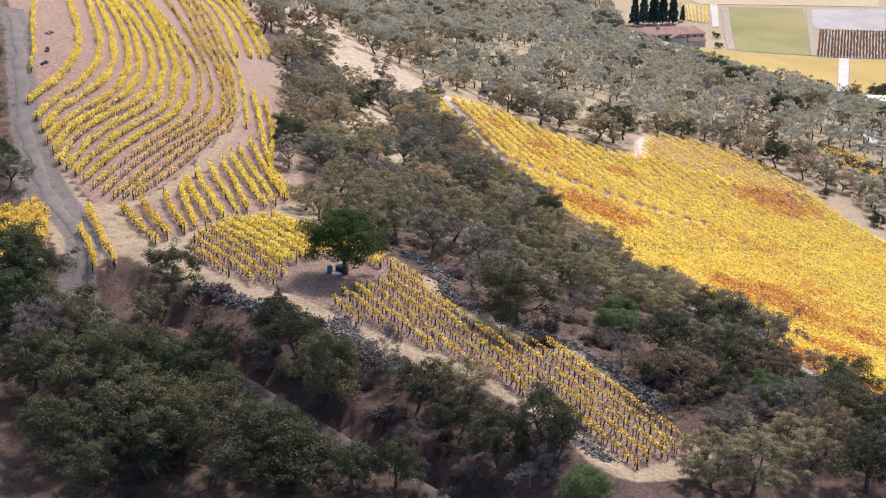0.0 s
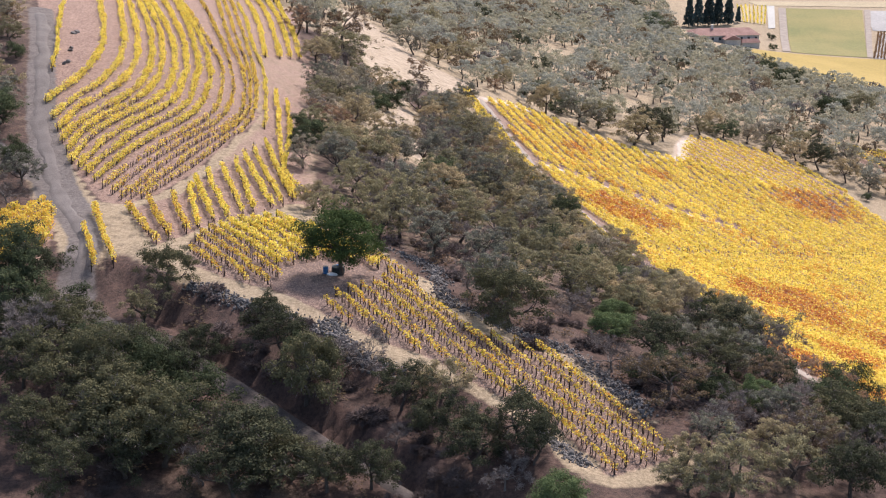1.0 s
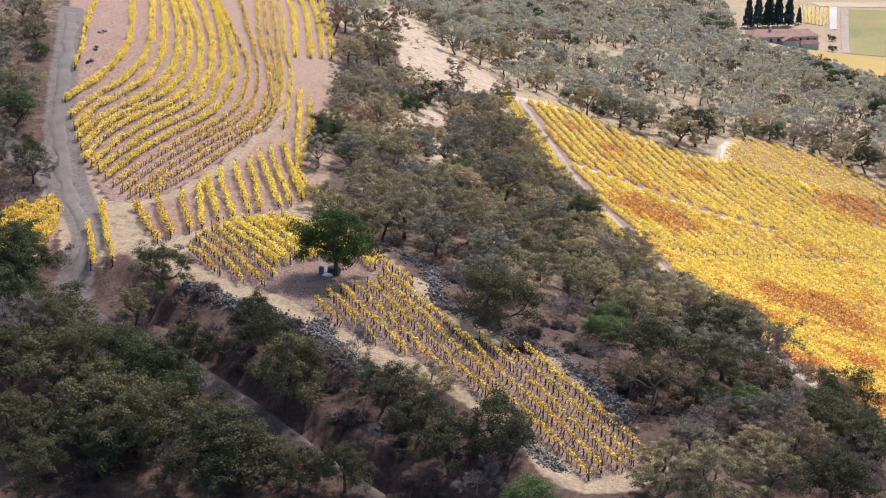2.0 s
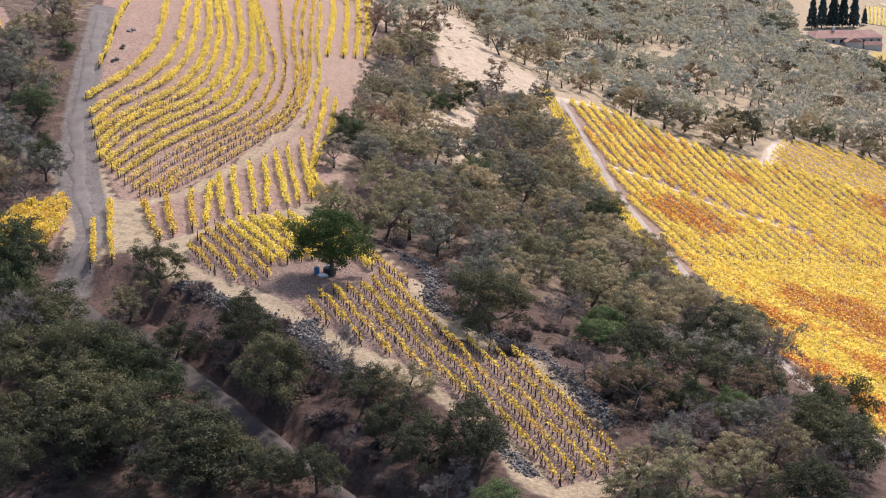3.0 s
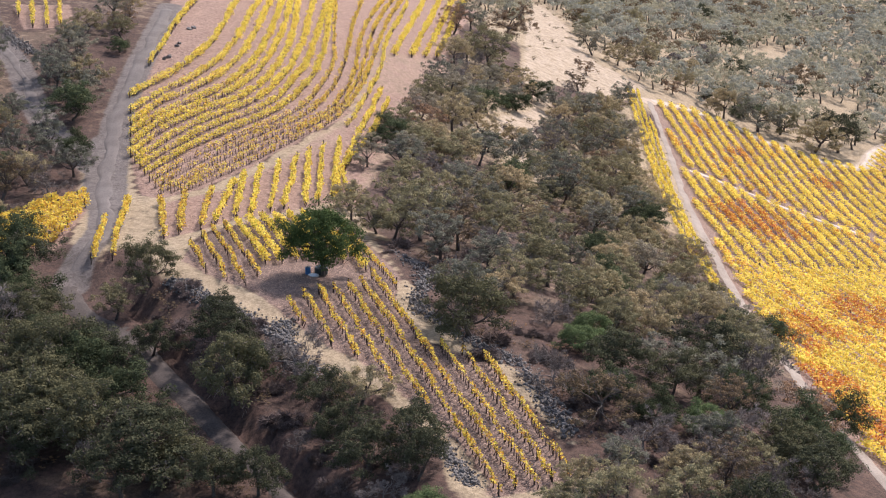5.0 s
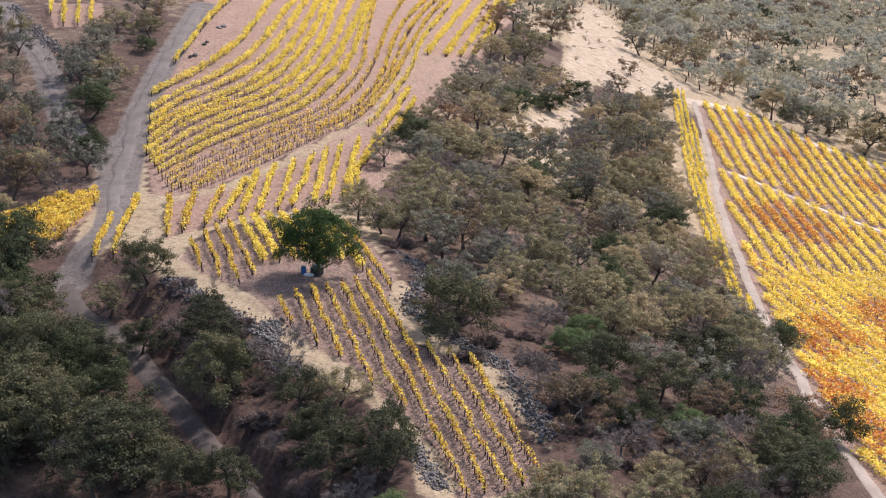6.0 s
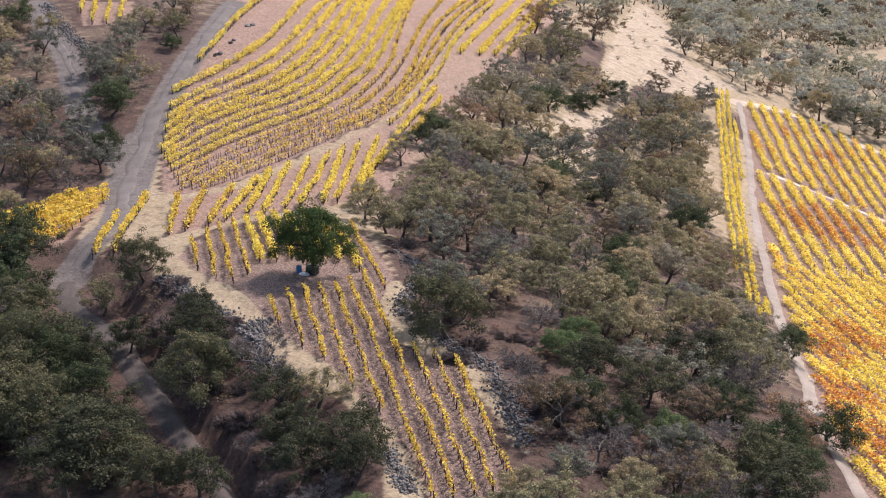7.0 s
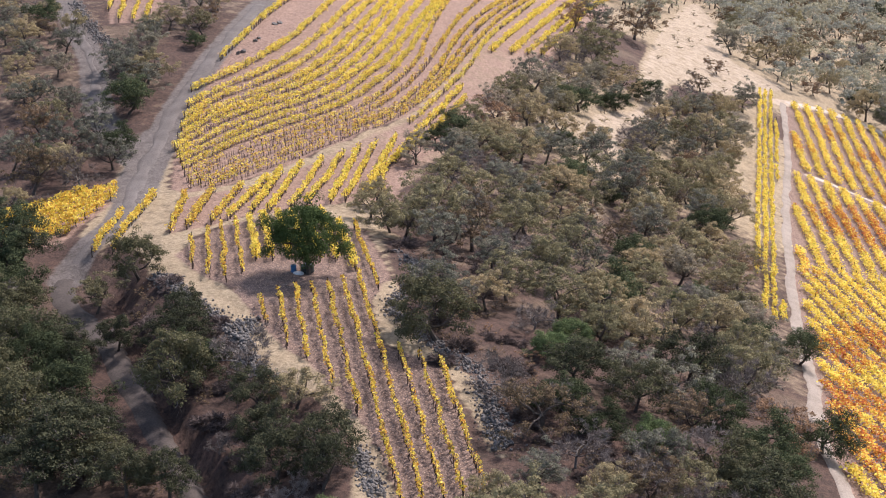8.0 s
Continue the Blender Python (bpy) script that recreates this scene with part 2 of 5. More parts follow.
def inside(poly, x, y):
    """Whether points lie in a polygon (arrays)."""
    x, y = np.asarray(x, float), np.asarray(y, float)
    out = np.zeros(x.shape, bool)
    for (ax, ay), (bx, by) in zip(poly, poly[1:] + poly[:1]):
        out ^= ((ay > y) != (by > y)) & (x < (bx - ax) * (y - ay) / (by - ay + 1e-12) + ax)
    return out


def smooth_line(line, step=2.0):
    """Points at even steps along a smooth curve through the given ones."""
    p = np.array(line, float)
    p = p[np.r_[True, np.hypot(*np.diff(p, axis=0).T) > 0.05]]
    s = np.r_[0, np.cumsum(np.hypot(*np.diff(p, axis=0).T))]
    at = np.linspace(0, s[-1], max(2, int(s[-1] / step) + 1))
    return spline_weights(s, at) @ p if len(p) > 2 else np.stack([np.interp(at, s, p[:, 0]), np.interp(at, s, p[:, 1])], 1)


# ---- the plan: lines and edges on the ground, x and y ----
ROAD = [(-93.7, 362.5), (-82.8, 324.1), (-77.8, 304.7), (-74.0, 290.5), (-69.3, 275.2), (-64.7, 262.6), (-57.8, 246.3), (-50.7, 228.4), (-49.7, 219.4), (-48.4, 213.9), (-39.9, 203.3), (-30.7, 196.1), (-24.7, 189.4), (-17.5, 182.4), (-9.9, 174.9), (-2.2, 167.1)]
SIDE_ROAD = [(-129.4, 339.7), (-119.7, 326.4), (-108.2, 313.0), (-97.9, 299.9), (-87.9, 284.8), (-76.8, 272.2), (-66.0, 262.2)]
FIELD_PATH = [(-2.4, 481.0), (5.6, 445.0), (13.6, 405.0), (22.0, 357.5), (31.4, 312.0), (42.4, 261.0), (47.7, 239.0), (52.4, 216.0), (56.8, 202.0), (62.0, 187.0), (68.0, 168.0)]
RUST_LOW = [(51.1, 227.2), (52.9, 238.4), (58.4, 219.0), (48.2, 265.6), (49.4, 283.4)]
CROSS_PATH = [(11.9, 405.2), (18.6, 409.8), (30.9, 409.0), (41.8, 405.4), (52.5, 403.1), (64.2, 400.3)]
RUST = [(35.3, 373.0), (26.4, 451.9), (94.4, 469.2), (66.9, 311.8), (65.3, 265.8), (14.1, 461.5), (57.8, 311.5), (48.5, 452.6), (80.0, 296.5)]
RIDGE_PATH = [(-2.7, 471.5), (8.0, 487.1), (18.1, 490.2), (29.7, 484.9), (43.1, 483.6), (55.2, 487.2), (59.5, 504.6), (64.6, 527.0)]
MID_PATH = [(-38.6, 223.6), (-37.7, 231.3), (-36.5, 239.1), (-32.7, 244.1), (-29.3, 248.4), (-19.0, 245.9), (-11.7, 241.4)]
DRY_STRIP = [(-54.1, 246.6), (-49.4, 250.3), (-44.7, 258.0), (-42.5, 267.4), (-39.4, 279.9), (-36.9, 290.6), (-35.7, 302.8), (-42.9, 340.2)]
UPPER_ROWS = [
    [(-74.3, 295.1), (-73.7, 301.3), (-72.8, 306.2), (-72.3, 315.8), (-72.9, 329.2), (-75.6, 344.3), (-82.0, 369.0), (-90.8, 402.9)],
    [(-71.3, 288.4), (-70.1, 298.7), (-68.7, 306.5), (-67.8, 314.8), (-68.2, 323.6), (-70.2, 337.7), (-75.4, 360.6), (-83.5, 391.6), (-92.3, 425.5)],
    [(-67.1, 278.4), (-66.7, 287.4), (-64.5, 296.0), (-62.3, 305.3), (-61.7, 314.1), (-62.3, 325.3), (-64.7, 339.3), (-70.9, 365.1), (-80.9, 401.3), (-90.2, 435.1)],
    [(-63.4, 269.4), (-63.5, 277.2), (-62.4, 285.9), (-60.3, 294.7), (-57.8, 303.2), (-56.8, 312.4), (-57.8, 325.9), (-59.7, 337.8), (-65.6, 362.4), (-74.0, 390.4), (-84.0, 423.9)],
]
UPPER_ROWS += [
    [(-59.7, 264.7), (-59.2, 270.1), (-58.3, 277.3), (-56.6, 285.6), (-54.3, 294.9), (-52.0, 305.1), (-52.4, 317.6), (-53.9, 331.8), (-57.5, 349.5), (-64.4, 377.4), (-74.6, 415.7), (-83.6, 449.5)],
    [(-55.6, 259.1), (-54.4, 264.4), (-53.5, 271.6), (-51.5, 281.6), (-49.1, 293.5), (-46.9, 305.5), (-47.1, 315.8), (-49.3, 333.7), (-53.1, 351.6), (-57.9, 367.5), (-67.4, 399.2), (-77.5, 432.8)],
    [(-51.4, 253.5), (-49.8, 266.7), (-47.9, 280.2), (-45.6, 290.4), (-43.4, 299.5), (-42.4, 311.2), (-43.7, 325.6), (-47.1, 346.1), (-51.8, 365.1), (-58.6, 393.0), (-72.5, 458.6), (-79.8, 492.9)],
    [(-48.6, 254.8), (-45.2, 269.5), (-43.2, 281.0), (-41.6, 293.8), (-40.3, 303.2), (-40.4, 313.9), (-42.3, 331.4), (-45.5, 350.3), (-49.9, 371.7), (-56.6, 402.6), (-70.5, 469.7), (-77.6, 504.0)],
]
UPPER_LAST = [(-37.1, 307.3), (-38.4, 317.3), (-41.3, 337.2), (-45.3, 360.0), (-50.5, 381.7), (-58.9, 424.0), (-70.0, 475.9)]
CORNER_ROWS = [[(-47.7, 379.6), (-70.7, 497.7)], [(-45.3, 385.9), (-69.7, 512.4)], [(-43.8, 392.5), (-64.6, 504.5)], [(-42.5, 398.7), (-56.6, 476.5)]]
UPPER_FIRST = [(-77.9, 312.6), (-79.6, 321.6), (-84.3, 341.6), (-91.2, 371.8)]
B4_TOP = [(-35.3, 226.4), (-35.4, 235.4), (-33.2, 239.9), (-29.4, 244.9), (-25.9, 248.1)]
B1_OUT = [(-51.1, 251.7), (-46.8, 257.5), (-44.0, 269.0), (-41.3, 293.4), (-39.2, 311.1), (-44.3, 341.7), (-51.9, 376.5), (-73.5, 469.6)]
B1_LEFT = [(-79.4, 312.0), (-76.4, 304.6), (-72.5, 292.1), (-69.6, 284.6), (-65.7, 274.8), (-61.2, 265.0), (-53.9, 251.8), (-50.7, 250.5)]
B2_A = [(-39.8, 340.9), (-33.6, 302.9), (-27.9, 272.0), (-25.0, 262.0)]
B2_B = [(-36.8, 334.9), (-31.6, 300.4), (-27.3, 272.5), (-22.5, 262.0)]
B3_TOP = [(-49.0, 247.9), (-45.2, 255.3), (-42.7, 258.9), (-42.1, 266.5), (-40.7, 273.0), (-38.7, 278.4), (-37.3, 286.7), (-35.4, 297.0)]
B3_BOT = [(-40.5, 228.4), (-39.3, 230.9), (-37.8, 234.0), (-35.3, 240.2), (-32.7, 244.1), (-30.6, 249.3), (-27.4, 254.2), (-25.5, 260.3)]
EDGE_L = [(-33.8, 218.1), (-28.5, 213.4), (-24.5, 210.8), (-21.0, 209.7), (-14.4, 202.4), (-9.1, 197.2), (-4.4, 192.9), (0.2, 189.7), (5.9, 184.0), (10.6, 179.8), (15.0, 174.3), (19.9, 167.4)]
EDGE_R = [(-20.8, 242.0), (-17.2, 242.8), (-3.8, 221.0), (-1.5, 209.0), (4.7, 198.2), (13.6, 196.0), (25.9, 174.1)]
LOWER_END = [(20.1, 163.5), (22.7, 164.8), (25.3, 166.1), (28.9, 170.5)]
GRASS_LEFT = [(-41.5, 222.5), (-33.9, 212.4), (-26.4, 206.6), (-17.1, 199.0), (-9.0, 191.6), (-3.6, 187.3), (2.9, 184.0), (10.1, 177.5), (13.7, 172.0), (17.1, 163.0), (20.6, 166.0), (15.3, 174.0), (10.6, 180.3), (5.2, 185.8), (0.0, 191.5), (-5.2, 195.0), (-9.6, 197.8), (-14.4, 203.6), (-22.6, 210.1), (-30.0, 216.7), (-37.0, 224.0)]
GRASS_RIGHT = [(-4.0, 222.0), (2.1, 211.4), (6.8, 202.9), (13.5, 197.4), (17.7, 194.1), (22.8, 185.6), (27.0, 178.5), (25.2, 179.5), (20.4, 186.5), (15.6, 192.6), (10.6, 195.2), (4.4, 199.5), (-0.6, 208.5), (-3.8, 216.2)]
WALL_L = [(-32.6, 211.4), (-29.6, 209.2), (-24.2, 204.3), (-16.8, 198.8), (-8.7, 191.0)]
WALL_M = [(-12.7, 199.5), (-6.6, 188.3), (-2.5, 186.2)]
WALL_N = [(13.0, 173.6), (16.5, 168.6), (18.3, 165.8)]
WALL_R = [(-8.4, 233.5), (-1.8, 226.5), (0.3, 215.4), (3.1, 207.4), (9.3, 202.0), (15.7, 197.9), (21.6, 188.9), (25.9, 180.7)]
WALL_U = [(-126.6, 339.2), (-117.1, 327.4), (-108.5, 318.3), (-101.2, 311.4)]
B6 = [(-70.3, 230.4), (-67.5, 240.7), (-63.1, 251.8), (-59.3, 245.3), (-55.1, 223.5), (-61.8, 218.6)]
B8 = [(-122.1, 344.1), (-111.4, 349.6), (-101.5, 331.3), (-110.6, 326.6)]
B7 = [(-47.6, 219.7), (-49.4, 225.6), (-53.0, 235.9)]
B7B = [(-44.8, 220.3), (-49.4, 233.2), (-53.9, 247.0)]
RB2 = [(60.0, 506.0), (63.5, 525.5), (74.3, 530.0), (86.5, 527.5), (97.5, 517.0), (107.0, 500.5), (109.0, 494.0), (88.6, 478.0), (67.5, 482.0), (58.0, 488.0)]
RB3 = [(114.3, 554.4), (130.3, 552.9), (142.8, 536.2), (138.3, 517.1), (129.1, 529.8), (119.6, 537.6)]
V_GREEN = [(161.5, 988.1), (206.6, 995.2), (184.4, 857.6), (145.0, 849.8)]
V_LOT = [(208.4, 993.9), (257.3, 1006.2), (241.4, 938.5), (201.6, 935.5)]
V_VINES = [(203.6, 930.0), (241.0, 936.9), (223.8, 864.0), (187.5, 855.9)]
V_YELLOW = [(122.9, 839.8), (197.9, 855.8), (170.5, 732.3), (115.1, 769.2)]
V_YELLOW_B = [(203.5, 855.1), (223.4, 862.4), (204.3, 783.0), (177.7, 737.5)]
V_ROAD = [(198.2, 855.9), (203.5, 856.6), (168.2, 701.5), (161.6, 690.8)]
V_LANE = [(157.3, 988.8), (161.5, 988.1), (144.7, 851.6), (140.4, 847.9)]
V_LANE_B = [(207.7, 995.5), (211.5, 996.5), (187.2, 857.3), (184.4, 857.6)]
V_STRIP = [(151.2, 992.3), (155.7, 993.5), (147.6, 928.0), (143.6, 925.4)]
V_TAN = [(141.4, 1003.4), (260.5, 1037.3), (255.1, 1014.2), (146.0, 992.6)]
V_ROWS = [(133.6, 988.4), (150.3, 990.3), (142.8, 935.9), (130.3, 941.0)]
V_PALE = [(146.0, 593.3), (157.7, 597.4), (149.7, 564.6), (144.5, 565.0)]
V_HOUSE = [(97.0, 842.0), (129.5, 850.0)]
V_BARN = [(167.9, 679.1), (178.9, 697.1)]
V_TREES = [(187.6, 734.5), (195.2, 747.0), (178.7, 735.0), (163.8, 654.9), (173.1, 659.2), (150.8, 627.9), (141.4, 894.8), (135.9, 850.2)]
CYPRESS = [(98.5, 905.7), (104.2, 913.6), (110.2, 918.0), (115.7, 923.0), (121.9, 927.9), (128.3, 937.0)]
DRUM_SPOT = [(-14.9, 216.2)]
ROCKS = [(-81.5, 342.7), (-81.2, 344.4), (-78.8, 330.4), (-78.4, 328.1), (-76.8, 319.8), (-77.1, 318.3)]
GAP_A = [(-65.3, 644.2), (-49.4, 540.5), (-31.4, 442.3), (-19.4, 393.5), (-22.3, 368.4), (-18.1, 343.5), (-3.3, 313.1), (-1.2, 289.6), (3.8, 289.2), (-1.8, 318.5), (-6.1, 341.5), (-13.0, 389.0), (-20.9, 435.5), (-6.2, 459.8), (-2.6, 496.1), (-19.6, 500.9), (-39.8, 568.4)]
WOOD_MID = [(-42.1, 426.1), (-26.6, 408.9), (-13.8, 402.5), (-1.9, 476.2), (1.4, 443.0), (13.2, 426.8), (22.9, 385.8), (29.9, 337.9), (36.5, 301.2), (45.7, 283.4), (50.1, 256.9), (51.6, 225.6), (51.8, 199.2), (51.6, 181.0), (32.2, 167.5), (26.0, 178.1), (18.5, 190.9), (12.8, 200.7), (5.1, 214.0), (-1.8, 226.0), (-8.0, 243.3), (-15.1, 262.6), (-21.6, 276.3), (-27.2, 295.2), (-32.1, 335.9)]
WOOD_LOW = [(-59.3, 215.7), (-49.8, 216.5), (-40.9, 206.1), (-34.2, 200.7), (-22.7, 186.6), (-12.7, 174.5), (-1.5, 166.3), (-35.6, 162.9)]
WOOD_LOW_B = [(-31.6, 204.1), (-23.0, 198.8), (-10.3, 189.8), (-0.9, 184.7), (11.4, 171.5), (16.0, 162.5), (7.5, 164.0), (-3.0, 172.1), (-15.6, 184.1), (-28.3, 196.7)]
WOOD_FRONT = [(27.7, 161.5), (33.0, 173.0), (56.7, 199.2), (48.7, 167.5)]
WOOD_FRONT_B = [(28.6, 171.5), (29.4, 182.9), (35.0, 192.7), (54.8, 212.0), (60.1, 201.3)]
WOOD_LEFT = [(-118.7, 300.0), (-101.0, 292.3), (-112.3, 317.8), (-136.4, 337.9), (-143.1, 335.2)]
WOOD_LEFT_B = [(-97.6, 272.7), (-93.1, 280.0), (-75.5, 269.9), (-65.7, 256.4), (-65.7, 245.8), (-70.9, 233.8)]
WOOD_LEFT_C = [(-102.7, 312.8), (-98.7, 327.6), (-99.6, 350.5), (-92.5, 342.3), (-80.1, 303.5), (-74.5, 281.5), (-81.4, 281.5)]
WOOD_RIDGE = [(-49.1, 437.1), (-69.2, 534.5), (-70.3, 509.3)]
OAKS_EDGE = [
    (-19.1, 249.4, 6.3, 'olive'), (-10.0, 240.6, 7.6, 'olive'), (-1.6, 234.4, 8.4, 'greyolive'), (7.2, 210.2, 9.1, 'greyolive'),
    (-27.2, 286.3, 6.7, 'greyolive'), (-17.5, 275.8, 8.2, 'olive'), (-9.8, 270.5, 8.5, 'olive'), (1.7, 251.1, 8.2, 'olive'),
    (-32.5, 362.0, 8.1, 'greyolive'), (-31.5, 345.1, 9.2, 'olive'), (-23.8, 343.1, 9.7, 'greyolive'), (-20.1, 382.2, 7.6, 'dark'),
    (-49.0, 443.9, 9.0, 'rust'), (-29.7, 301.3, 6.0, 'dark'),
]
OAKS_LOW = [
    (-13.3, 182.8, 9.8, 'olive'), (-2.7, 180.6, 6.5, 'olive'), (-20.9, 196.3, 4.9, 'olive'), (-53.8, 212.0, 8.5, 'olive'),
    (-44.9, 197.8, 8.6, 'olive'), (-48.0, 187.1, 8.3, 'dark'), (-37.8, 197.3, 7.1, 'olive'), (-30.3, 189.4, 5.5, 'dark'),
    (-37.6, 181.3, 7.3, 'olive'), (-42.9, 172.9, 8.4, 'dark'), (-28.2, 175.1, 8.3, 'olive'), (-21.2, 175.1, 6.4, 'olive'),
    (-22.6, 166.3, 5.5, 'grey'), (-31.3, 167.5, 7.4, 'dark'), (-37.4, 164.2, 7.4, 'olive'), (-13.0, 167.3, 6.7, 'olive'),
    (-7.0, 168.4, 6.8, 'green'), (4.0, 174.0, 6.9, 'grey'), (6.4, 167.7, 7.3, 'olive'), (10.7, 168.9, 7.3, 'olive'),
    (15.4, 157.7, 6.4, 'green'), (-0.9, 170.6, 5.6, 'grey'), (-53.1, 199.8, 5.8, 'olive'), (-22.2, 189.7, 4.8, 'grey'),
]
OAKS_LOW_B = [
    (-48.7, 207.6, 8.4, 'olive'), (-26.9, 176.4, 8.3, 'olive'), (-17.8, 172.3, 7.4, 'olive'), (-5.7, 168.2, 7.6, 'olive'),
    (-18.7, 163.0, 8.3, 'dark'), (-9.0, 164.7, 7.0, 'olive'), (0.3, 182.4, 7.3, 'olive'), (11.5, 169.9, 7.2, 'olive'),
    (12.9, 163.0, 5.4, 'green'), (0.9, 175.6, 6.5, 'olive'), (-34.0, 189.3, 8.2, 'dark'), (-43.6, 196.3, 8.0, 'olive'),
    (-37.4, 213.9, 7.2, 'olive'), (-34.5, 197.4, 6.4, 'olive'), (9.9, 162.7, 4.9, 'grey'), (-36.0, 185.1, 6.1, 'dark'),
]
OAKS_MID = [
    (-13.6, 217.6, 10.7, 'live'), (10.2, 203.5, 9.7, 'greyolive'), (3.6, 215.5, 5.7, 'grey'), (21.0, 229.2, 9.1, 'olive'),
    (23.2, 212.1, 6.4, 'green'), (22.2, 192.1, 6.9, 'grey'), (28.4, 187.1, 10.1, 'rust'), (29.9, 218.3, 7.9, 'olive'),
    (43.9, 250.9, 7.0, 'dark'), (37.6, 203.8, 8.9, 'greyolive'), (43.3, 202.2, 8.1, 'dark'), (33.8, 180.1, 7.2, 'grey'),
    (41.3, 184.8, 6.8, 'greyolive'), (53.7, 208.7, 7.8, 'dark'), (43.3, 178.1, 7.2, 'grey'), (40.0, 168.3, 8.1, 'olive'),
    (33.6, 163.4, 8.4, 'olive'), (44.6, 169.3, 7.6, 'olive'), (28.9, 163.1, 6.6, 'olive'), (-7.3, 245.1, 9.5, 'olive'),
    (-13.0, 257.2, 8.2, 'olive'), (0.4, 238.2, 9.3, 'olive'), (5.3, 234.2, 8.3, 'greyolive'), (13.3, 236.5, 9.3, 'olive'),
]
OAKS_MID_B = [
    (20.9, 280.1, 10.7, 'olive'), (11.4, 292.9, 10.6, 'olive'), (4.4, 300.8, 9.7, 'greyolive'), (-2.8, 290.6, 9.8, 'olive'),
    (-9.4, 280.6, 8.9, 'greyolive'), (-15.3, 273.0, 8.6, 'rust'), (-21.2, 289.4, 8.1, 'greyolive'), (-15.6, 305.8, 10.3, 'olive'),
    (-7.6, 320.2, 9.7, 'greyolive'), (0.1, 332.1, 10.9, 'olive'), (8.3, 339.3, 11.2, 'olive'), (-22.6, 330.2, 9.9, 'olive'),
    (-30.1, 353.1, 10.0, 'greyolive'), (-32.3, 410.2, 12.5, 'olive'), (-19.5, 405.4, 8.6, 'dark'), (-48.8, 462.7, 10.1, 'greyolive'),
    (-40.1, 469.7, 13.9, 'rust'), (-2.6, 372.4, 10.7, 'olive'), (-12.9, 343.2, 7.3, 'olive'),
]
OAKS_RIGHT = [
    (39.5, 238.4, 8.3, 'dark'), (44.2, 222.6, 7.7, 'greyolive'), (39.1, 220.6, 6.9, 'dark'), (39.0, 201.1, 8.1, 'grey'),
    (49.8, 197.4, 7.9, 'dark'), (39.7, 189.0, 6.4, 'green'), (45.7, 181.1, 6.7, 'olive'), (53.6, 190.0, 6.4, 'dark'),
    (31.4, 205.5, 7.1, 'greyolive'), (22.8, 207.0, 5.9, 'green'), (25.0, 220.5, 7.7, 'olive'), (30.9, 236.9, 7.5, 'olive'),
    (26.1, 187.4, 8.2, 'rust'), (34.3, 180.6, 6.8, 'grey'), (39.2, 173.9, 6.0, 'olive'), (29.1, 168.6, 5.4, 'olive'),
    (20.9, 253.9, 8.1, 'olive'), (23.8, 280.1, 9.0, 'olive'), (14.8, 236.5, 7.6, 'olive'), (-10.7, 357.9, 7.1, 'grey'),
    (-14.2, 349.6, 5.2, 'grey'), (17.7, 322.0, 8.4, 'olive'),
]
OAKS_RIDGE = [
    (44.4, 484.1, 14.7, 'olive'), (27.9, 489.1, 14.0, 'greyolive'), (18.0, 492.6, 10.4, 'olive'), (65.5, 538.2, 11.4, 'dark'),
    (75.8, 531.8, 11.3, 'olive'), (93.8, 541.9, 11.6, 'olive'), (100.9, 538.9, 9.6, 'olive'), (113.9, 520.4, 11.2, 'greyolive'),
    (121.8, 498.7, 12.6, 'olive'), (128.0, 491.2, 10.7, 'olive'), (73.3, 541.2, 9.5, 'live'), (112.2, 701.4, 11.5, 'dark'),
    (59.1, 612.6, 8.6, 'grey'), (112.2, 658.2, 14.7, 'dark'), (111.3, 753.9, 9.5, 'dark'), (122.1, 604.3, 13.2, 'dark'),
    (131.4, 599.4, 13.2, 'olive'), (70.8, 806.5, 16.6, 'dark'), (125.0, 470.2, 6.0, 'dark'), (114.0, 492.3, 3.5, 'dark'),
]
OAKS_LEFT = [
    (-67.7, 237.8, 4.0, 'grey'),
    (-87.4, 269.2, 8.0, 'olive'), (-99.7, 280.0, 7.3, 'olive'), (-79.2, 281.6, 9.7, 'dark'), (-76.7, 267.2, 8.3, 'greyolive'),
    (-71.4, 265.6, 6.7, 'dark'), (-92.0, 332.3, 7.1, 'rust'), (-86.3, 318.3, 4.5, 'dark'), (-84.0, 296.4, 8.5, 'olive'),
    (-77.9, 260.6, 8.6, 'greyolive'), (-82.8, 251.6, 7.5, 'greyolive'), (-114.7, 319.9, 5.9, 'olive'), (-115.6, 303.7, 8.0, 'olive'),
    (-71.6, 236.1, 5.3, 'olive'), (-101.2, 293.1, 6.5, 'greyolive'), (-108.2, 290.7, 6.5, 'olive'), (-79.3, 254.3, 6.6, 'dark'),
]
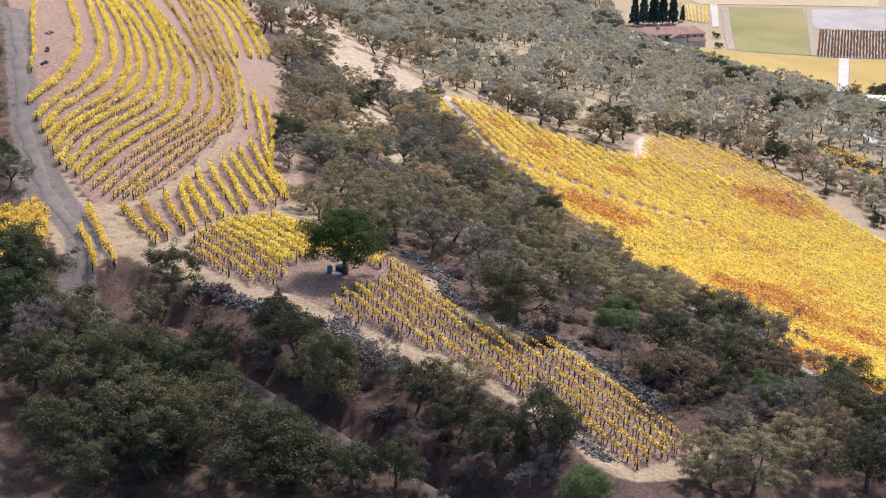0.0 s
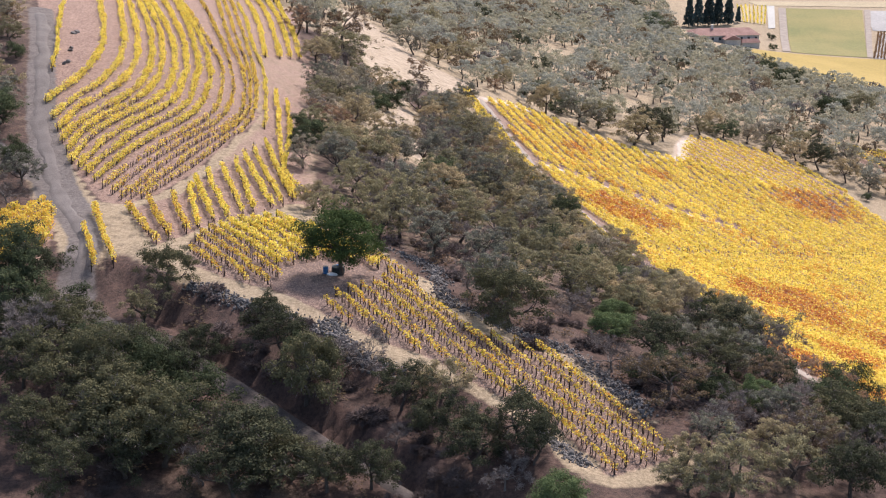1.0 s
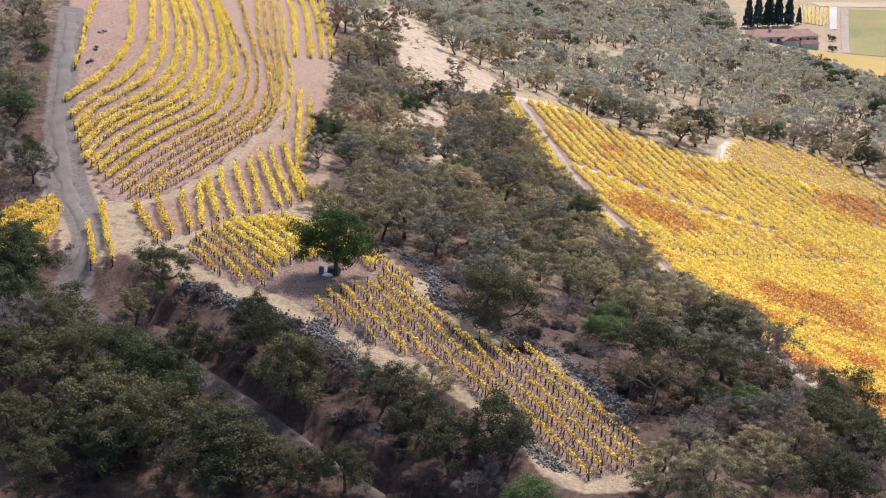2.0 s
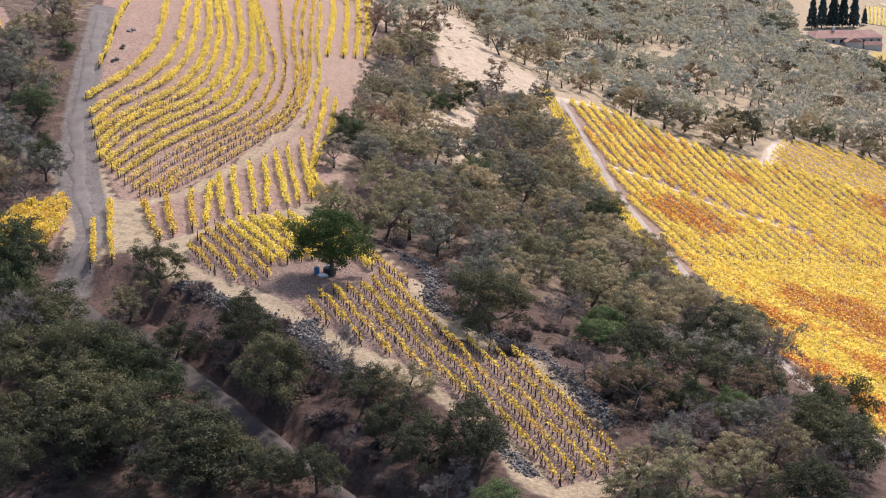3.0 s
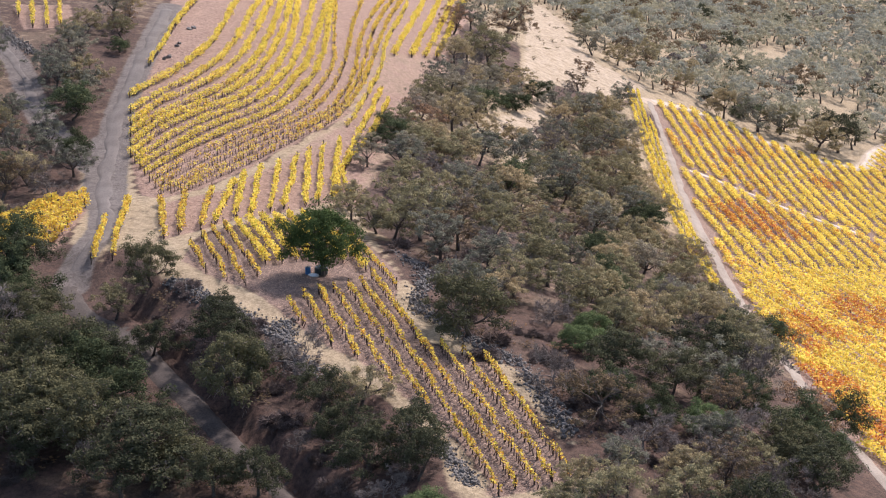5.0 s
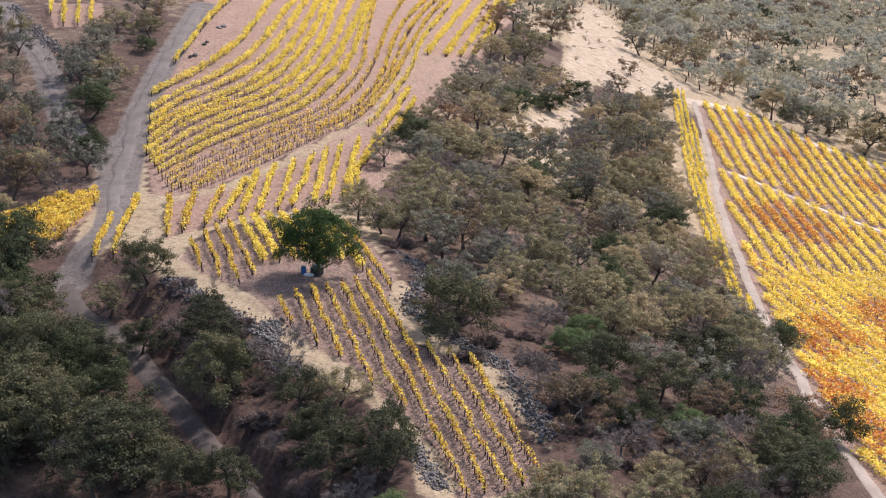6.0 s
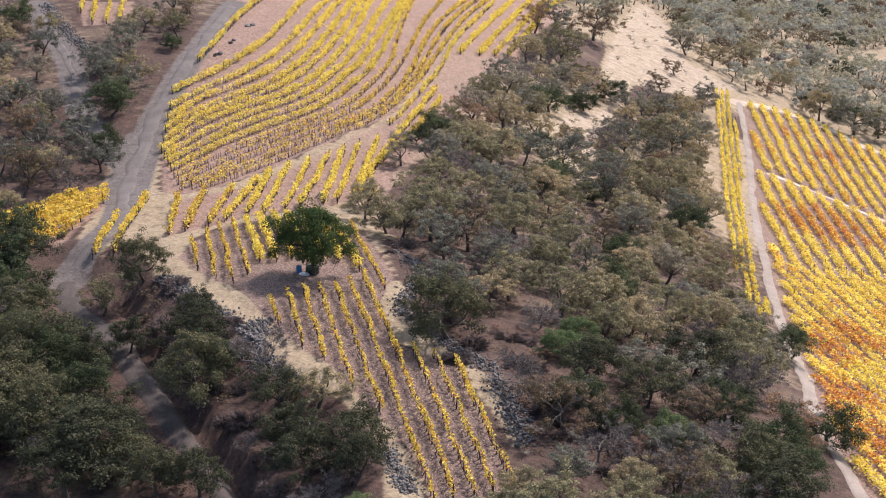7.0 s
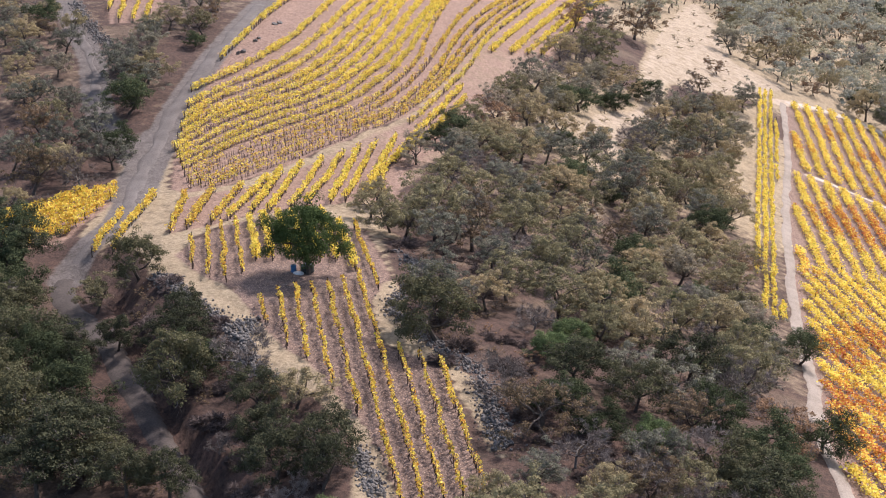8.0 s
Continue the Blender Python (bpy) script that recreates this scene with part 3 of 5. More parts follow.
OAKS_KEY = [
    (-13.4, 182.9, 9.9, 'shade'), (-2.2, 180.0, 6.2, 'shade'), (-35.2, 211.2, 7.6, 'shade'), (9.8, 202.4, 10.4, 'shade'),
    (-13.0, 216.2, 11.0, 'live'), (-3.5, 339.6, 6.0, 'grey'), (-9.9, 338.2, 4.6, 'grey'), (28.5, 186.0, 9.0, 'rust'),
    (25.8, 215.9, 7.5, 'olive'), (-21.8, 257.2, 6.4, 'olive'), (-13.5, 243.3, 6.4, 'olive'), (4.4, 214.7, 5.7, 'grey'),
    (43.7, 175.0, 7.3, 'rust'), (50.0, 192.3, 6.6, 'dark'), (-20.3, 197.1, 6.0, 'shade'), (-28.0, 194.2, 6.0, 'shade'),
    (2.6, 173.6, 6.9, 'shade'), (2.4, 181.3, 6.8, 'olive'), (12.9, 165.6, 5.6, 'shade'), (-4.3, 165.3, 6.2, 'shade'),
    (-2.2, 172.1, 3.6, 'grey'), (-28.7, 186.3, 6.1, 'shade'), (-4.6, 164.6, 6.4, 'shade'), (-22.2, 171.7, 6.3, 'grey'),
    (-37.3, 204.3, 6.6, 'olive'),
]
OAKS_SLOPE = [
    (68.0, 533.5, 9.0, 'olive'), (76.0, 537.5, 9.5, 'dark'), (83.5, 536.0, 9.0, 'greyolive'), (91.5, 531.0, 8.5, 'olive'), (97.5, 524.5, 9.0, 'olive'),
    (103.5, 517.5, 9.5, 'shade'), (110.5, 508.5, 9.0, 'olive'), (116.5, 502.5, 8.5, 'greyolive'), (50.5, 501.0, 14.0, 'shade'), (122.0, 504.0, 8.0, 'olive'),
    (72.0, 545.0, 10.0, 'olive'), (90.0, 543.0, 10.0, 'greyolive'), (106.0, 528.0, 9.0, 'olive'),
]
OAKS_HEAD = [
    (-22.5, 509.0, 9.5, 'greyolive'), (-14.9, 510.4, 9.0, 'olive'), (-8.6, 528.1, 10.0, 'olive'), (2.8, 500.4, 6.0, 'rust'), (5.2, 513.7, 7.0, 'olive'),
    (-18.3, 472.4, 6.0, 'rust'), (-15.8, 426.3, 5.5, 'grey'), (-16.0, 444.0, 6.5, 'rust'), (-10.8, 339.5, 6.5, 'grey'), (-4.8, 344.5, 8.5, 'grey'),
    (-5.7, 390.0, 8.0, 'rust'), (-6.2, 422.7, 9.0, 'olive'), (5.0, 386.8, 6.5, 'grey'), (-37.7, 584.4, 10.0, 'olive'), (-27.8, 572.6, 9.0, 'greyolive'),
    (-22.6, 603.6, 10.0, 'olive'), (-13.0, 592.8, 9.5, 'greyolive'), (3.9, 543.8, 9.0, 'olive'), (6.0, 564.2, 10.0, 'greyolive'), (-30.0, 545.0, 9.0, 'olive'),
    (-17.0, 548.0, 8.5, 'greyolive'), (14.0, 516.0, 9.0, 'dark'), (23.0, 506.0, 10.0, 'dark'), (34.0, 500.0, 11.0, 'olive'), (-45.0, 620.0, 10.0, 'olive'),
]
B1_BLOCK = B1_LEFT + B1_OUT[1:] + [(-100, 520), (-125, 500), (-106, 400), (-90, 350)]
B1_CORNER = [(-47, 384), (-42, 402), (-60, 520), (-90, 520), (-72, 440)]
B3_BLOCK = B3_TOP + B3_BOT[::-1]
LOWER_BLOCK = EDGE_L + LOWER_END[:1] + LOWER_END[-1:] + EDGE_R[::-1] + B4_TOP[::-1]
UPPER_RIGHT = FIELD_PATH[:5] + [(52, 346), (65, 368), (96, 404), (124, 438), (108, 492), (88, 482), (62, 492)] + RIDGE_PATH[:6][::-1]
LOWER_RIGHT = FIELD_PATH[4:] + [(75, 190), (150, 240), (150, 330), (124, 438), (96, 404), (65, 368), (52, 346)]
CLEARING = [(-14.6, 201.5), (-20.5, 212.0), (-22.0, 218.0), (-14.0, 222.0), (-7.0, 220.0), (-7.6, 216.8), (-9.9, 211.8), (-12.8, 208.3)]
RIGHT_STRIP = [(-7.4, 475.0), (3.4, 422.8), (17.3, 352.5), (28.2, 298.4), (36.1, 268.3), (37.8, 275.0), (33.8, 289.3), (27.6, 317.3), (19.5, 359.7), (11.9, 402.7), (3.8, 442.6), (-4.8, 480.0)]


def lumps(x, y, scale, seed=0):
    """Smooth random swells between -1 and 1 over the plan (arrays)."""
    table = np.random.default_rng(1000 + seed).uniform(-1, 1, (64, 64))
    u, v = np.asarray(x) * scale + 500.3, np.asarray(y) * scale + 500.7
    i, j = np.floor(u).astype(int), np.floor(v).astype(int)
    a, b = u - i, v - j
    a, b = a * a * (3 - 2 * a), b * b * (3 - 2 * b)
    i0, i1, j0, j1 = i % 64, (i + 1) % 64, j % 64, (j + 1) % 64
    return (table[i0, j0] * (1 - a) + table[i1, j0] * a) * (1 - b) + (table[i0, j1] * (1 - a) + table[i1, j1] * a) * b


# ---- helpers for meshes ----
def mesh_object(name, verts, faces, mats, parent=None, index=None, label=""):
    me = bpy.data.meshes.new(name)
    me.from_pydata(verts, [], faces)
    for m in mats:
        me.materials.append(m)
    if index is not None:
        me.polygons.foreach_set("material_index", index)
    me.update()
    ob = new(name, me)
    ob.parent = parent
    return tagged(ob, label)


def leaf_object(name, corners, mats, parent=None, index=None, label=""):
    """One mesh of four-cornered leaves from their corners in order."""
    n = len(corners) // 4
    me = bpy.data.meshes.new(name)
    me.vertices.add(4 * n)
    me.vertices.foreach_set("co", np.ascontiguousarray(corners, np.float32).ravel())
    me.loops.add(4 * n)
    me.loops.foreach_set("vertex_index", np.arange(4 * n, dtype=np.int32))
    me.polygons.add(n)
    me.polygons.foreach_set("loop_start", np.arange(0, 4 * n, 4, dtype=np.int32))
    for m in mats:
        me.materials.append(m)
    if index is not None:
        me.polygons.foreach_set("material_index", np.asarray(index, np.int32))
    me.update(calc_edges=True)
    ob = new(name, me)
    ob.parent = parent
    return tagged(ob, label)


def part(name, bm, mat, parent, label=""):
    me = bpy.data.meshes.new(name)
    bm.to_mesh(me)
    bm.free()
    me.materials.append(mat)
    ob = new(name, me)
    ob.parent = parent
    return tagged(ob, label)


def box(bm, x0, x1, y0, y1, z0, z1):
    bmesh.ops.create_cube(bm, size=1, matrix=Matrix.LocRotScale(((x0 + x1) / 2, (y0 + y1) / 2, (z0 + z1) / 2), None, (x1 - x0, y1 - y0, z1 - z0)))


def cards(centres, sizes, rng, flat=0.0):
    """Small leaf shapes at the centres, turned at random: four corners each, a little folded."""
    n = len(centres)
    a = rng.normal(size=(n, 3))
    a /= np.linalg.norm(a, axis=1, keepdims=True) + 1e-9
    b = rng.normal(size=(n, 3))
    b[:, 2] *= 1 - flat
    a[:, 2] *= 1 - flat
    b -= a * (a * b).sum(1, keepdims=True) / ((a * a).sum(1, keepdims=True) + 1e-9)
    b /= np.linalg.norm(b, axis=1, keepdims=True) + 1e-9
    fold = np.cross(a, b) * 0.25
    s = np.asarray(sizes)[:, None]
    corners = np.stack([centres - a * s, centres - b * s * 0.7 + fold * s, centres + a * s, centres + b * s * 0.7 + fold * s], 1).reshape(-1, 3)
    return corners, np.arange(4 * n).reshape(-1, 4)


def tube(points, radii, sides=6):
    """Vertices and faces of a tapering limb."""
    pts = [Vector(p) for p in points]
    verts, faces = [], []
    for i, (p, r) in enumerate(zip(pts, radii)):
        way = (pts[min(i + 1, len(pts) - 1)] - pts[max(i - 1, 0)]).normalized()
        u = way.cross(Vector((0.31, 0.95, 0.05))).normalized()
        v = way.cross(u)
        for k in range(sides):
            ang = 2 * math.pi * k / sides
            verts.append(tuple(p + (u * math.cos(ang) + v * math.sin(ang)) * r))
        if i:
            o = (i - 1) * sides
            faces += [(o + k, o + (k + 1) % sides, o + sides + (k + 1) % sides, o + sides + k) for k in range(sides)]
    faces.append(tuple(range((len(pts) - 1) * sides, len(pts) * sides)))
    return verts, faces


# ---- the ground: one sheet to the horizon ----
def ground_lines(middle, ends):
    low, high = ends
    out = [middle[0] - 4 * 1.35**k for k in range(1, 24)]
    out = [v for v in out if v > low]
    up = [middle[-1] + 4 * 1.35**k for k in range(1, 24)]
    return np.array(sorted(out + [low, high] + list(middle) + [v for v in up if v < high]))


def build_ground():
    xs = ground_lines(list(np.arange(-140, 140, 1.4)), (-4500, 4500))
    ys = ground_lines(list(np.arange(140, 300, 1.25)) + list(np.arange(300, 520, 2.2)) + list(np.arange(520, 900, 6)), (-4500, 4500))
    gx, gy = (a.ravel() for a in np.meshgrid(xs, ys))
    gz = land(gx, gy)
    near = (np.abs(gx) < 200) & (gy > 100) & (gy < 700)
    rough = np.where(near, 0.3 * lumps(gx, gy, 0.15, 1) + 0.12 * lumps(gx, gy, 0.5, 2), 0.0)
    def block(*polys):
        best = np.full(gx.shape, -9.0)
        for poly in polys:
            d = np.abs(beside(poly + poly[:1], gx, gy))
            best = np.maximum(best, np.where(inside(poly, gx, gy), d, -d))
        return np.clip(best / 2.5 + 0.5, 0, 1)

    def band(width, *lines):
        best = np.full(gx.shape, 99.0)
        for line in lines:
            best = np.minimum(best, np.abs(beside([tuple(q) for q in smooth_line(line, 4.0)], gx, gy)))
        return np.clip((width - best) / 2.5 + 0.5, 0, 1)

    soil = np.maximum.reduce([0.56 * block([(-44, 341), (-39, 312), (-42, 270), (-30, 262), (-22, 268), (-29, 320), (-37, 395), (-52, 440), (-62, 420)]), block(B1_BLOCK, B1_CORNER, B3_BLOCK, LOWER_BLOCK, UPPER_RIGHT, LOWER_RIGHT, B6, B8, RB2, RB3), band(2.5, B2_A, B2_B)])
    rough = np.where(soil > 0.5, rough * 0.4, rough)
    tracks = np.minimum.reduce([np.abs(beside([tuple(q) for q in smooth_line(w, 4.0)], gx, gy)) for w in (ROAD, SIDE_ROAD, FIELD_PATH, CROSS_PATH, RIDGE_PATH)])
    rough = rough * np.clip((tracks - 2.5) / 4, 0.1, 1)
    # lower block gets the leaf-strewn, shade-darkened soil; right vineyards part of it
    strewn_shaded = 1 - np.maximum(block(LOWER_BLOCK), 0.55 * block(UPPER_RIGHT, LOWER_RIGHT))
    grass = np.maximum.reduce([band(1.7, DRY_STRIP), 1.2 * block(GRASS_LEFT, GRASS_RIGHT), 0.8 * block(GAP_A), band(2.4, LOWER_END), band(1.0, MID_PATH), 0.9 * band(4.0, ROAD[5:8]), (gy > 870) * 1.0])
    margin = ROAD[6:9] + EDGE_L[:5] + [(-5, 215), (-3, 222), (-15, 245), (-22, 268), (-29, 320), (-37, 395), (-43, 406), (-60, 470), (-90, 520), (-130, 500), (-110, 400)] + ROAD[:4]
    grass = np.maximum(grass, 0.62 * block(margin))
    grass = np.maximum(grass, 0.7 * np.clip((gy - 440 + 0.3 * gx) / 30, 0, 1))
    grass = np.maximum(grass, 0.42 * block(WOOD_MID) * np.clip((gy - 205) / 30, 0, 1))
    grass = np.maximum(grass, 0.36 * band(6.0, ROAD[:7]))
    grass = np.maximum(grass, 0.4 * np.clip((-84 - gx) / 10, 0, 1) * (gy > 270))
    grass = grass * (1 - band(1.4, DITCH))
    grass = np.maximum(grass, 0.62 * block(WOOD_MID) * np.clip((gy - 290) / 40, 0, 1))
    pale = np.maximum(band(2.2, RIDGE_PATH), 0.5 * block(GAP_A))
    grass = np.where(soil > grass, 0.0, grass)
    sheet = mesh_object("ground", np.stack([gx, gy, gz + rough], 1).tolist(),
                        [(j * len(xs) + i, j * len(xs) + i + 1, (j + 1) * len(xs) + i + 1, (j + 1) * len(xs) + i) for j in range(len(ys) - 1) for i in range(len(xs) - 1)], [GROUND])
    layer = sheet.data.color_attributes.new("cover", "FLOAT_COLOR", "POINT")
    rgba = np.stack([np.clip(soil - pale, 0, 1), grass, pale, strewn_shaded], 1).astype(np.float32)
    layer.data.foreach_set("color", rgba.ravel())
    wear = sheet.data.color_attributes.new("track", "FLOAT_COLOR", "POINT")
    gravel = np.maximum(band(2.6, ROAD[:10], SIDE_ROAD), band(3.6, ROAD[4:7]))
    wear.data.foreach_set("color", np.stack([gravel, gravel * 0, gravel * 0, gravel * 0 + 1], 1).astype(np.float32).ravel())
    sheet.data.polygons.foreach_set("use_smooth", [True] * len(sheet.data.polygons))
    tagged(sheet, "dry hillside with leaf litter, bare soil and pale grass", "ground", kind="structure")


build_ground()


def lane(name, line, width, mat, label, lift=0.1, ragged=0.9, seed=1):
    """A worn track that follows the land."""
    p = smooth_line(line, 1.5)
    rng = np.random.default_rng(seed)
    d = np.gradient(p, axis=0)
    side = np.stack([d[:, 1], -d[:, 0]], 1) / (np.hypot(*d.T)[:, None] + 1e-9)
    verts, faces, n = [], [], 7
    wobble = np.convolve(rng.normal(size=(len(p) + 8)), np.ones(5) / 5, "valid")[: len(p)] * ragged
    wobble2 = np.convolve(rng.normal(size=(len(p) + 8)), np.ones(5) / 5, "valid")[: len(p)] * ragged
    for i in range(len(p)):
        for k in range(n):
            s = k / (n - 1) * 2 - 1
            q = p[i] + side[i] * (s * width / 2 + (wobble[i] if s > 0 else wobble2[i]) * abs(s))
            dip = -0.05 if k in (1, 5) else 0.0
            verts.append((q[0], q[1], dip + (-0.3 if k in (0, n - 1) else 0.0)))
        if i:
            o = (i - 1) * n
            faces += [(o + k, o + k + 1, o + n + k + 1, o + n + k) for k in range(n - 1)]
    v = np.array(verts)
    v[:, 2] += land(v[:, 0], v[:, 1]) + lift
    ends = np.minimum(np.arange(len(p)), np.arange(len(p))[::-1])
    v[:, 2] -= np.repeat(np.clip(1 - ends / 5, 0, 1) * 0.5, n)
    ob = mesh_object(name, v.tolist(), faces, [mat])
    ob.data.polygons.foreach_set("use_smooth", [True] * len(ob.data.polygons))
    return tagged(ob, label, "road", kind="structure")


lane("road", ROAD[:10], 2.7, GRAVEL, "grey gravel farm road winding between vineyard and oaks", lift=0.22, seed=2)
# brown earth; its base colour is lowered to stand in for shade
SHADED_EARTH = rough_material("packed brown earth darkened for shade", (0.04, 0.032, 0.03), (0.082, 0.066, 0.061), 0.3, 4.0)
lane("road_8", ROAD[8:] + [(13, 150), (30, 132), (55, 105)], 3.6, SHADED_EARTH, "packed brown earth track, darkened as if in shade, below the stone walls", lift=0.22, ragged=0.5, seed=12)
lane("road_2", SIDE_ROAD, 2.3, GRAVEL, "narrow gravel track climbing past a stone wall", seed=3)
lane("path_1", FIELD_PATH, 2.3, DIRT, "pale dirt track along the edge of the vineyard", ragged=0.45, seed=4)
PALE_EARTH = rough_material("pale bleached earth", (0.3, 0.255, 0.22), (0.42, 0.365, 0.32), 0.3, 4.0)
lane("path_2", CROSS_PATH, 3.0, PALE_EARTH, "pale dirt cross track between vineyard blocks", seed=5)
lane("path_3", RIDGE_PATH, 4.2, PALE_EARTH, "pale dirt track along the head of the vineyard", seed=6)


# ---- vines ----
def post_mesh(height=1.75, half=0.055):
    bm = bmesh.new()
    bmesh.ops.create_cone(bm, cap_ends=True, segments=6, radius1=half, radius2=half * 0.85, depth=height + 0.4, matrix=Matrix.Translation((0, 0, height / 2 - 0.2)))
    me = bpy.data.meshes.new("post")
    bm.to_mesh(me)
    bm.free()
    me.materials.append(POST)
    return me


POST_MESH, STAKE_MESH, END_POST_MESH = post_mesh(1.45, 0.05), post_mesh(0.95, 0.06), post_mesh(1.6, 0.08)
LOOKS = {
    # shares of yellow, gold, orange, red, green and withered leaves
    "sunny": (0.57, 0.24, 0.02, 0.0, 0.1, 0.07),
    "thin": (0.28, 0.38, 0.08, 0.0, 0.03, 0.23),
    "deep": (0.36, 0.5, 0.06, 0.0, 0.04, 0.04),
    "mixed": (0.66, 0.24, 0.04, 0.01, 0.03, 0.02),
}


def vine_row(line, group, look_of="sunny", wide=0.55, low=0.7, high=1.75, per_metre=45, size=0.16, stakes=1.9, posts=True, patch=None, gaps=0.25, seed=0, flat=0.0):
    """One trained row of vines along a line: stakes and a canopy of small leaves."""
    rng = np.random.default_rng(seed)
    p = smooth_line(line, 0.5)
    length = np.hypot(*np.diff(p, axis=0).T).sum()
    root = new("vine_row")
    root.location = (p[0][0], p[0][1], land_at(*p[0]))
    base = np.array(root.location)
    n = int(length * per_metre)
    at = rng.uniform(0, len(p) - 1.001, n)
    k = at.astype(int)
    c = p[k] + (p[k + 1] - p[k]) * (at - k)[:, None]
    way = p[k + 1] - p[k]
    way /= np.hypot(*way.T)[:, None] + 1e-9
    lump = 0.6 * lumps(c[:, 0], c[:, 1], 0.75, seed) + 0.35 * lumps(c[:, 0], c[:, 1], 0.16, seed + 7)
    keep = (rng.uniform(-0.55, 0.75, n) < lump + 0.55 - gaps) & (np.abs(beside(CROSS_PATH, c[:, 0], c[:, 1])) > 2.6) & (np.abs(beside(FIELD_PATH, c[:, 0], c[:, 1])) > 1.7)
    c, way, lump = c[keep], way[keep], lump[keep]
    n = len(c)
    drift = 0.28 * lumps(c[:, 0], c[:, 1], 0.3, seed + 3)
    across = drift + (rng.uniform(-0.5, 0.5, n) + rng.normal(0, 0.18, n)) * wide * (1 + 0.5 * lump)
    up = rng.uniform(0, 1, n) ** 0.8
    x, y = c[:, 0] - way[:, 1] * across, c[:, 1] + way[:, 0] * across
    z = land(x, y) + low + (high - low) * up * (0.85 + 0.35 * lump) - 0.12 * (across / (wide + 0.01)) ** 2
    centres = np.stack([x, y, z], 1)
    share = np.cumsum(LOOKS[look_of])
    kind = np.searchsorted(share, rng.uniform(0, share[-1], n))
    if patch is not None:
        kind = patch(x, y, kind, rng)
    v, f = cards(centres - base, size * rng.uniform(0.6, 1.35, n), rng, flat)
    leaf_object("canopy", v, VINE_LEAVES, root, kind)
    if posts and stakes < 3:
        woods, sides = [], []
        spots = p[:: max(1, int(1.1 / 0.5))] + rng.normal(0, 0.08, p[:: max(1, int(1.1 / 0.5))].shape)
        for (px, py), pz in zip(spots, land(spots[:, 0], spots[:, 1])):
            lean = rng.normal(0, 0.12, 2)
            tv, tf = tube([(px - base[0], py - base[1], pz - base[2] - 0.1), (px - base[0] + lean[0], py - base[1] + lean[1], pz - base[2] + 0.45), (px - base[0], py - base[1], pz - base[2] + 0.85)], [0.07, 0.06, 0.05], 4)
            sides += [tuple(len(woods) + i for i in face) for face in tf]
            woods += tv
        tagged(mesh_object("vine_wood", woods, sides, [POST], root), "gnarled dark vine trunks", kind="stuff")
    if posts:
        steps = np.arange(0, len(p), stakes / 0.5).astype(int)
        spots = p[steps] + rng.normal(0, 0.06, (len(steps), 2))
        clear = (np.abs(beside(CROSS_PATH, spots[:, 0], spots[:, 1])) > 2.5) & (np.abs(beside(FIELD_PATH, spots[:, 0], spots[:, 1])) > 1.8)
        steps, spots = steps[clear], spots[clear]
        feet = land(spots[:, 0], spots[:, 1])
        for j, i in enumerate(steps):
            end = j in (0, len(steps) - 1)
            stake = new("post", END_POST_MESH if end else (POST_MESH if j % 3 == 0 else STAKE_MESH))
            stake.parent = root
            stake.location = (spots[j][0] - base[0], spots[j][1] - base[1], feet[j] - base[2])
            stake.rotation_euler = (rng.normal(0, 0.04), rng.normal(0, 0.04), rng.uniform(0, 3))
    word = {"sunny": "vine row in bright yellow autumn leaf on wooden stakes", "thin": "half-bare vine row with sparse golden leaves on dark stakes",
            "deep": "dense vine row in deep golden autumn leaf", "mixed": "vine row in yellow and rust autumn leaf on a slope"}[look_of]
    return tagged(root, word, "vine row", group)


def clip_lines(poly, way, gap, start=0.0):
    """Straight parallel lines along a direction, cut to a polygon."""
    d = np.array(way, float) / np.hypot(*way)
    nrm = np.array([d[1], -d[0]])
    q = np.array(poly, float)
    offs, along = q @ nrm, q @ d
    out = []
    o = offs.min() + gap * 0.5 + start
    while o < offs.max():
        s = np.arange(along.min(), along.max(), 0.7)
        pts = nrm * o + d * s[:, None]
        ok = inside(poly, pts[:, 0], pts[:, 1])
        edges = np.flatnonzero(np.diff(np.r_[0, ok.astype(int), 0]))
        for a, b in zip(edges[::2], edges[1::2]):
            if b - a > 8:
                out.append([tuple(pts[a]), tuple((pts[a] + pts[b - 1]) / 2), tuple(pts[b - 1])])
        o += gap
    return out


def between(first, last, count):
    """Lines that pass from one curve to another."""
    a, b = smooth_line(first, 1.0), smooth_line(last, 1.0)
    u = np.linspace(0, 1, 14)
    a = np.stack([np.interp(u, np.linspace(0, 1, len(a)), a[:, k]) for k in (0, 1)], 1)
    b = np.stack([np.interp(u, np.linspace(0, 1, len(b)), b[:, k]) for k in (0, 1)], 1)
    return [(a + (b - a) * k / (count - 1)).tolist() for k in range(count)]


def rust_patches(x, y, kind, rng):
    """Blocks of vines that have turned rust and red."""
    v = 0.26 * lumps(x, y * 0.7, 0.06, 3) + 0.2 * lumps(x, y, 0.4, 4)
    for (cx, cy), r in zip(RUST + RUST_LOW, (9, 3.5, 9, 9, 5, 3, 6, 4, 5, 4, 5, 5, 4, 4)):
        v = np.maximum(v, 0.72 - 0.4 * np.hypot(x - cx, (y - cy) * 0.55) / r + 0.15 * lumps(x, y, 0.25, 6))
    roll = rng.uniform(0, 1, len(x))
    kind = np.where((v > 0.22) & (roll < 0.5), 2, kind)
    return np.where((v > 0.36) & (roll < 0.75), np.where(roll < 0.4, 3, 2), kind)


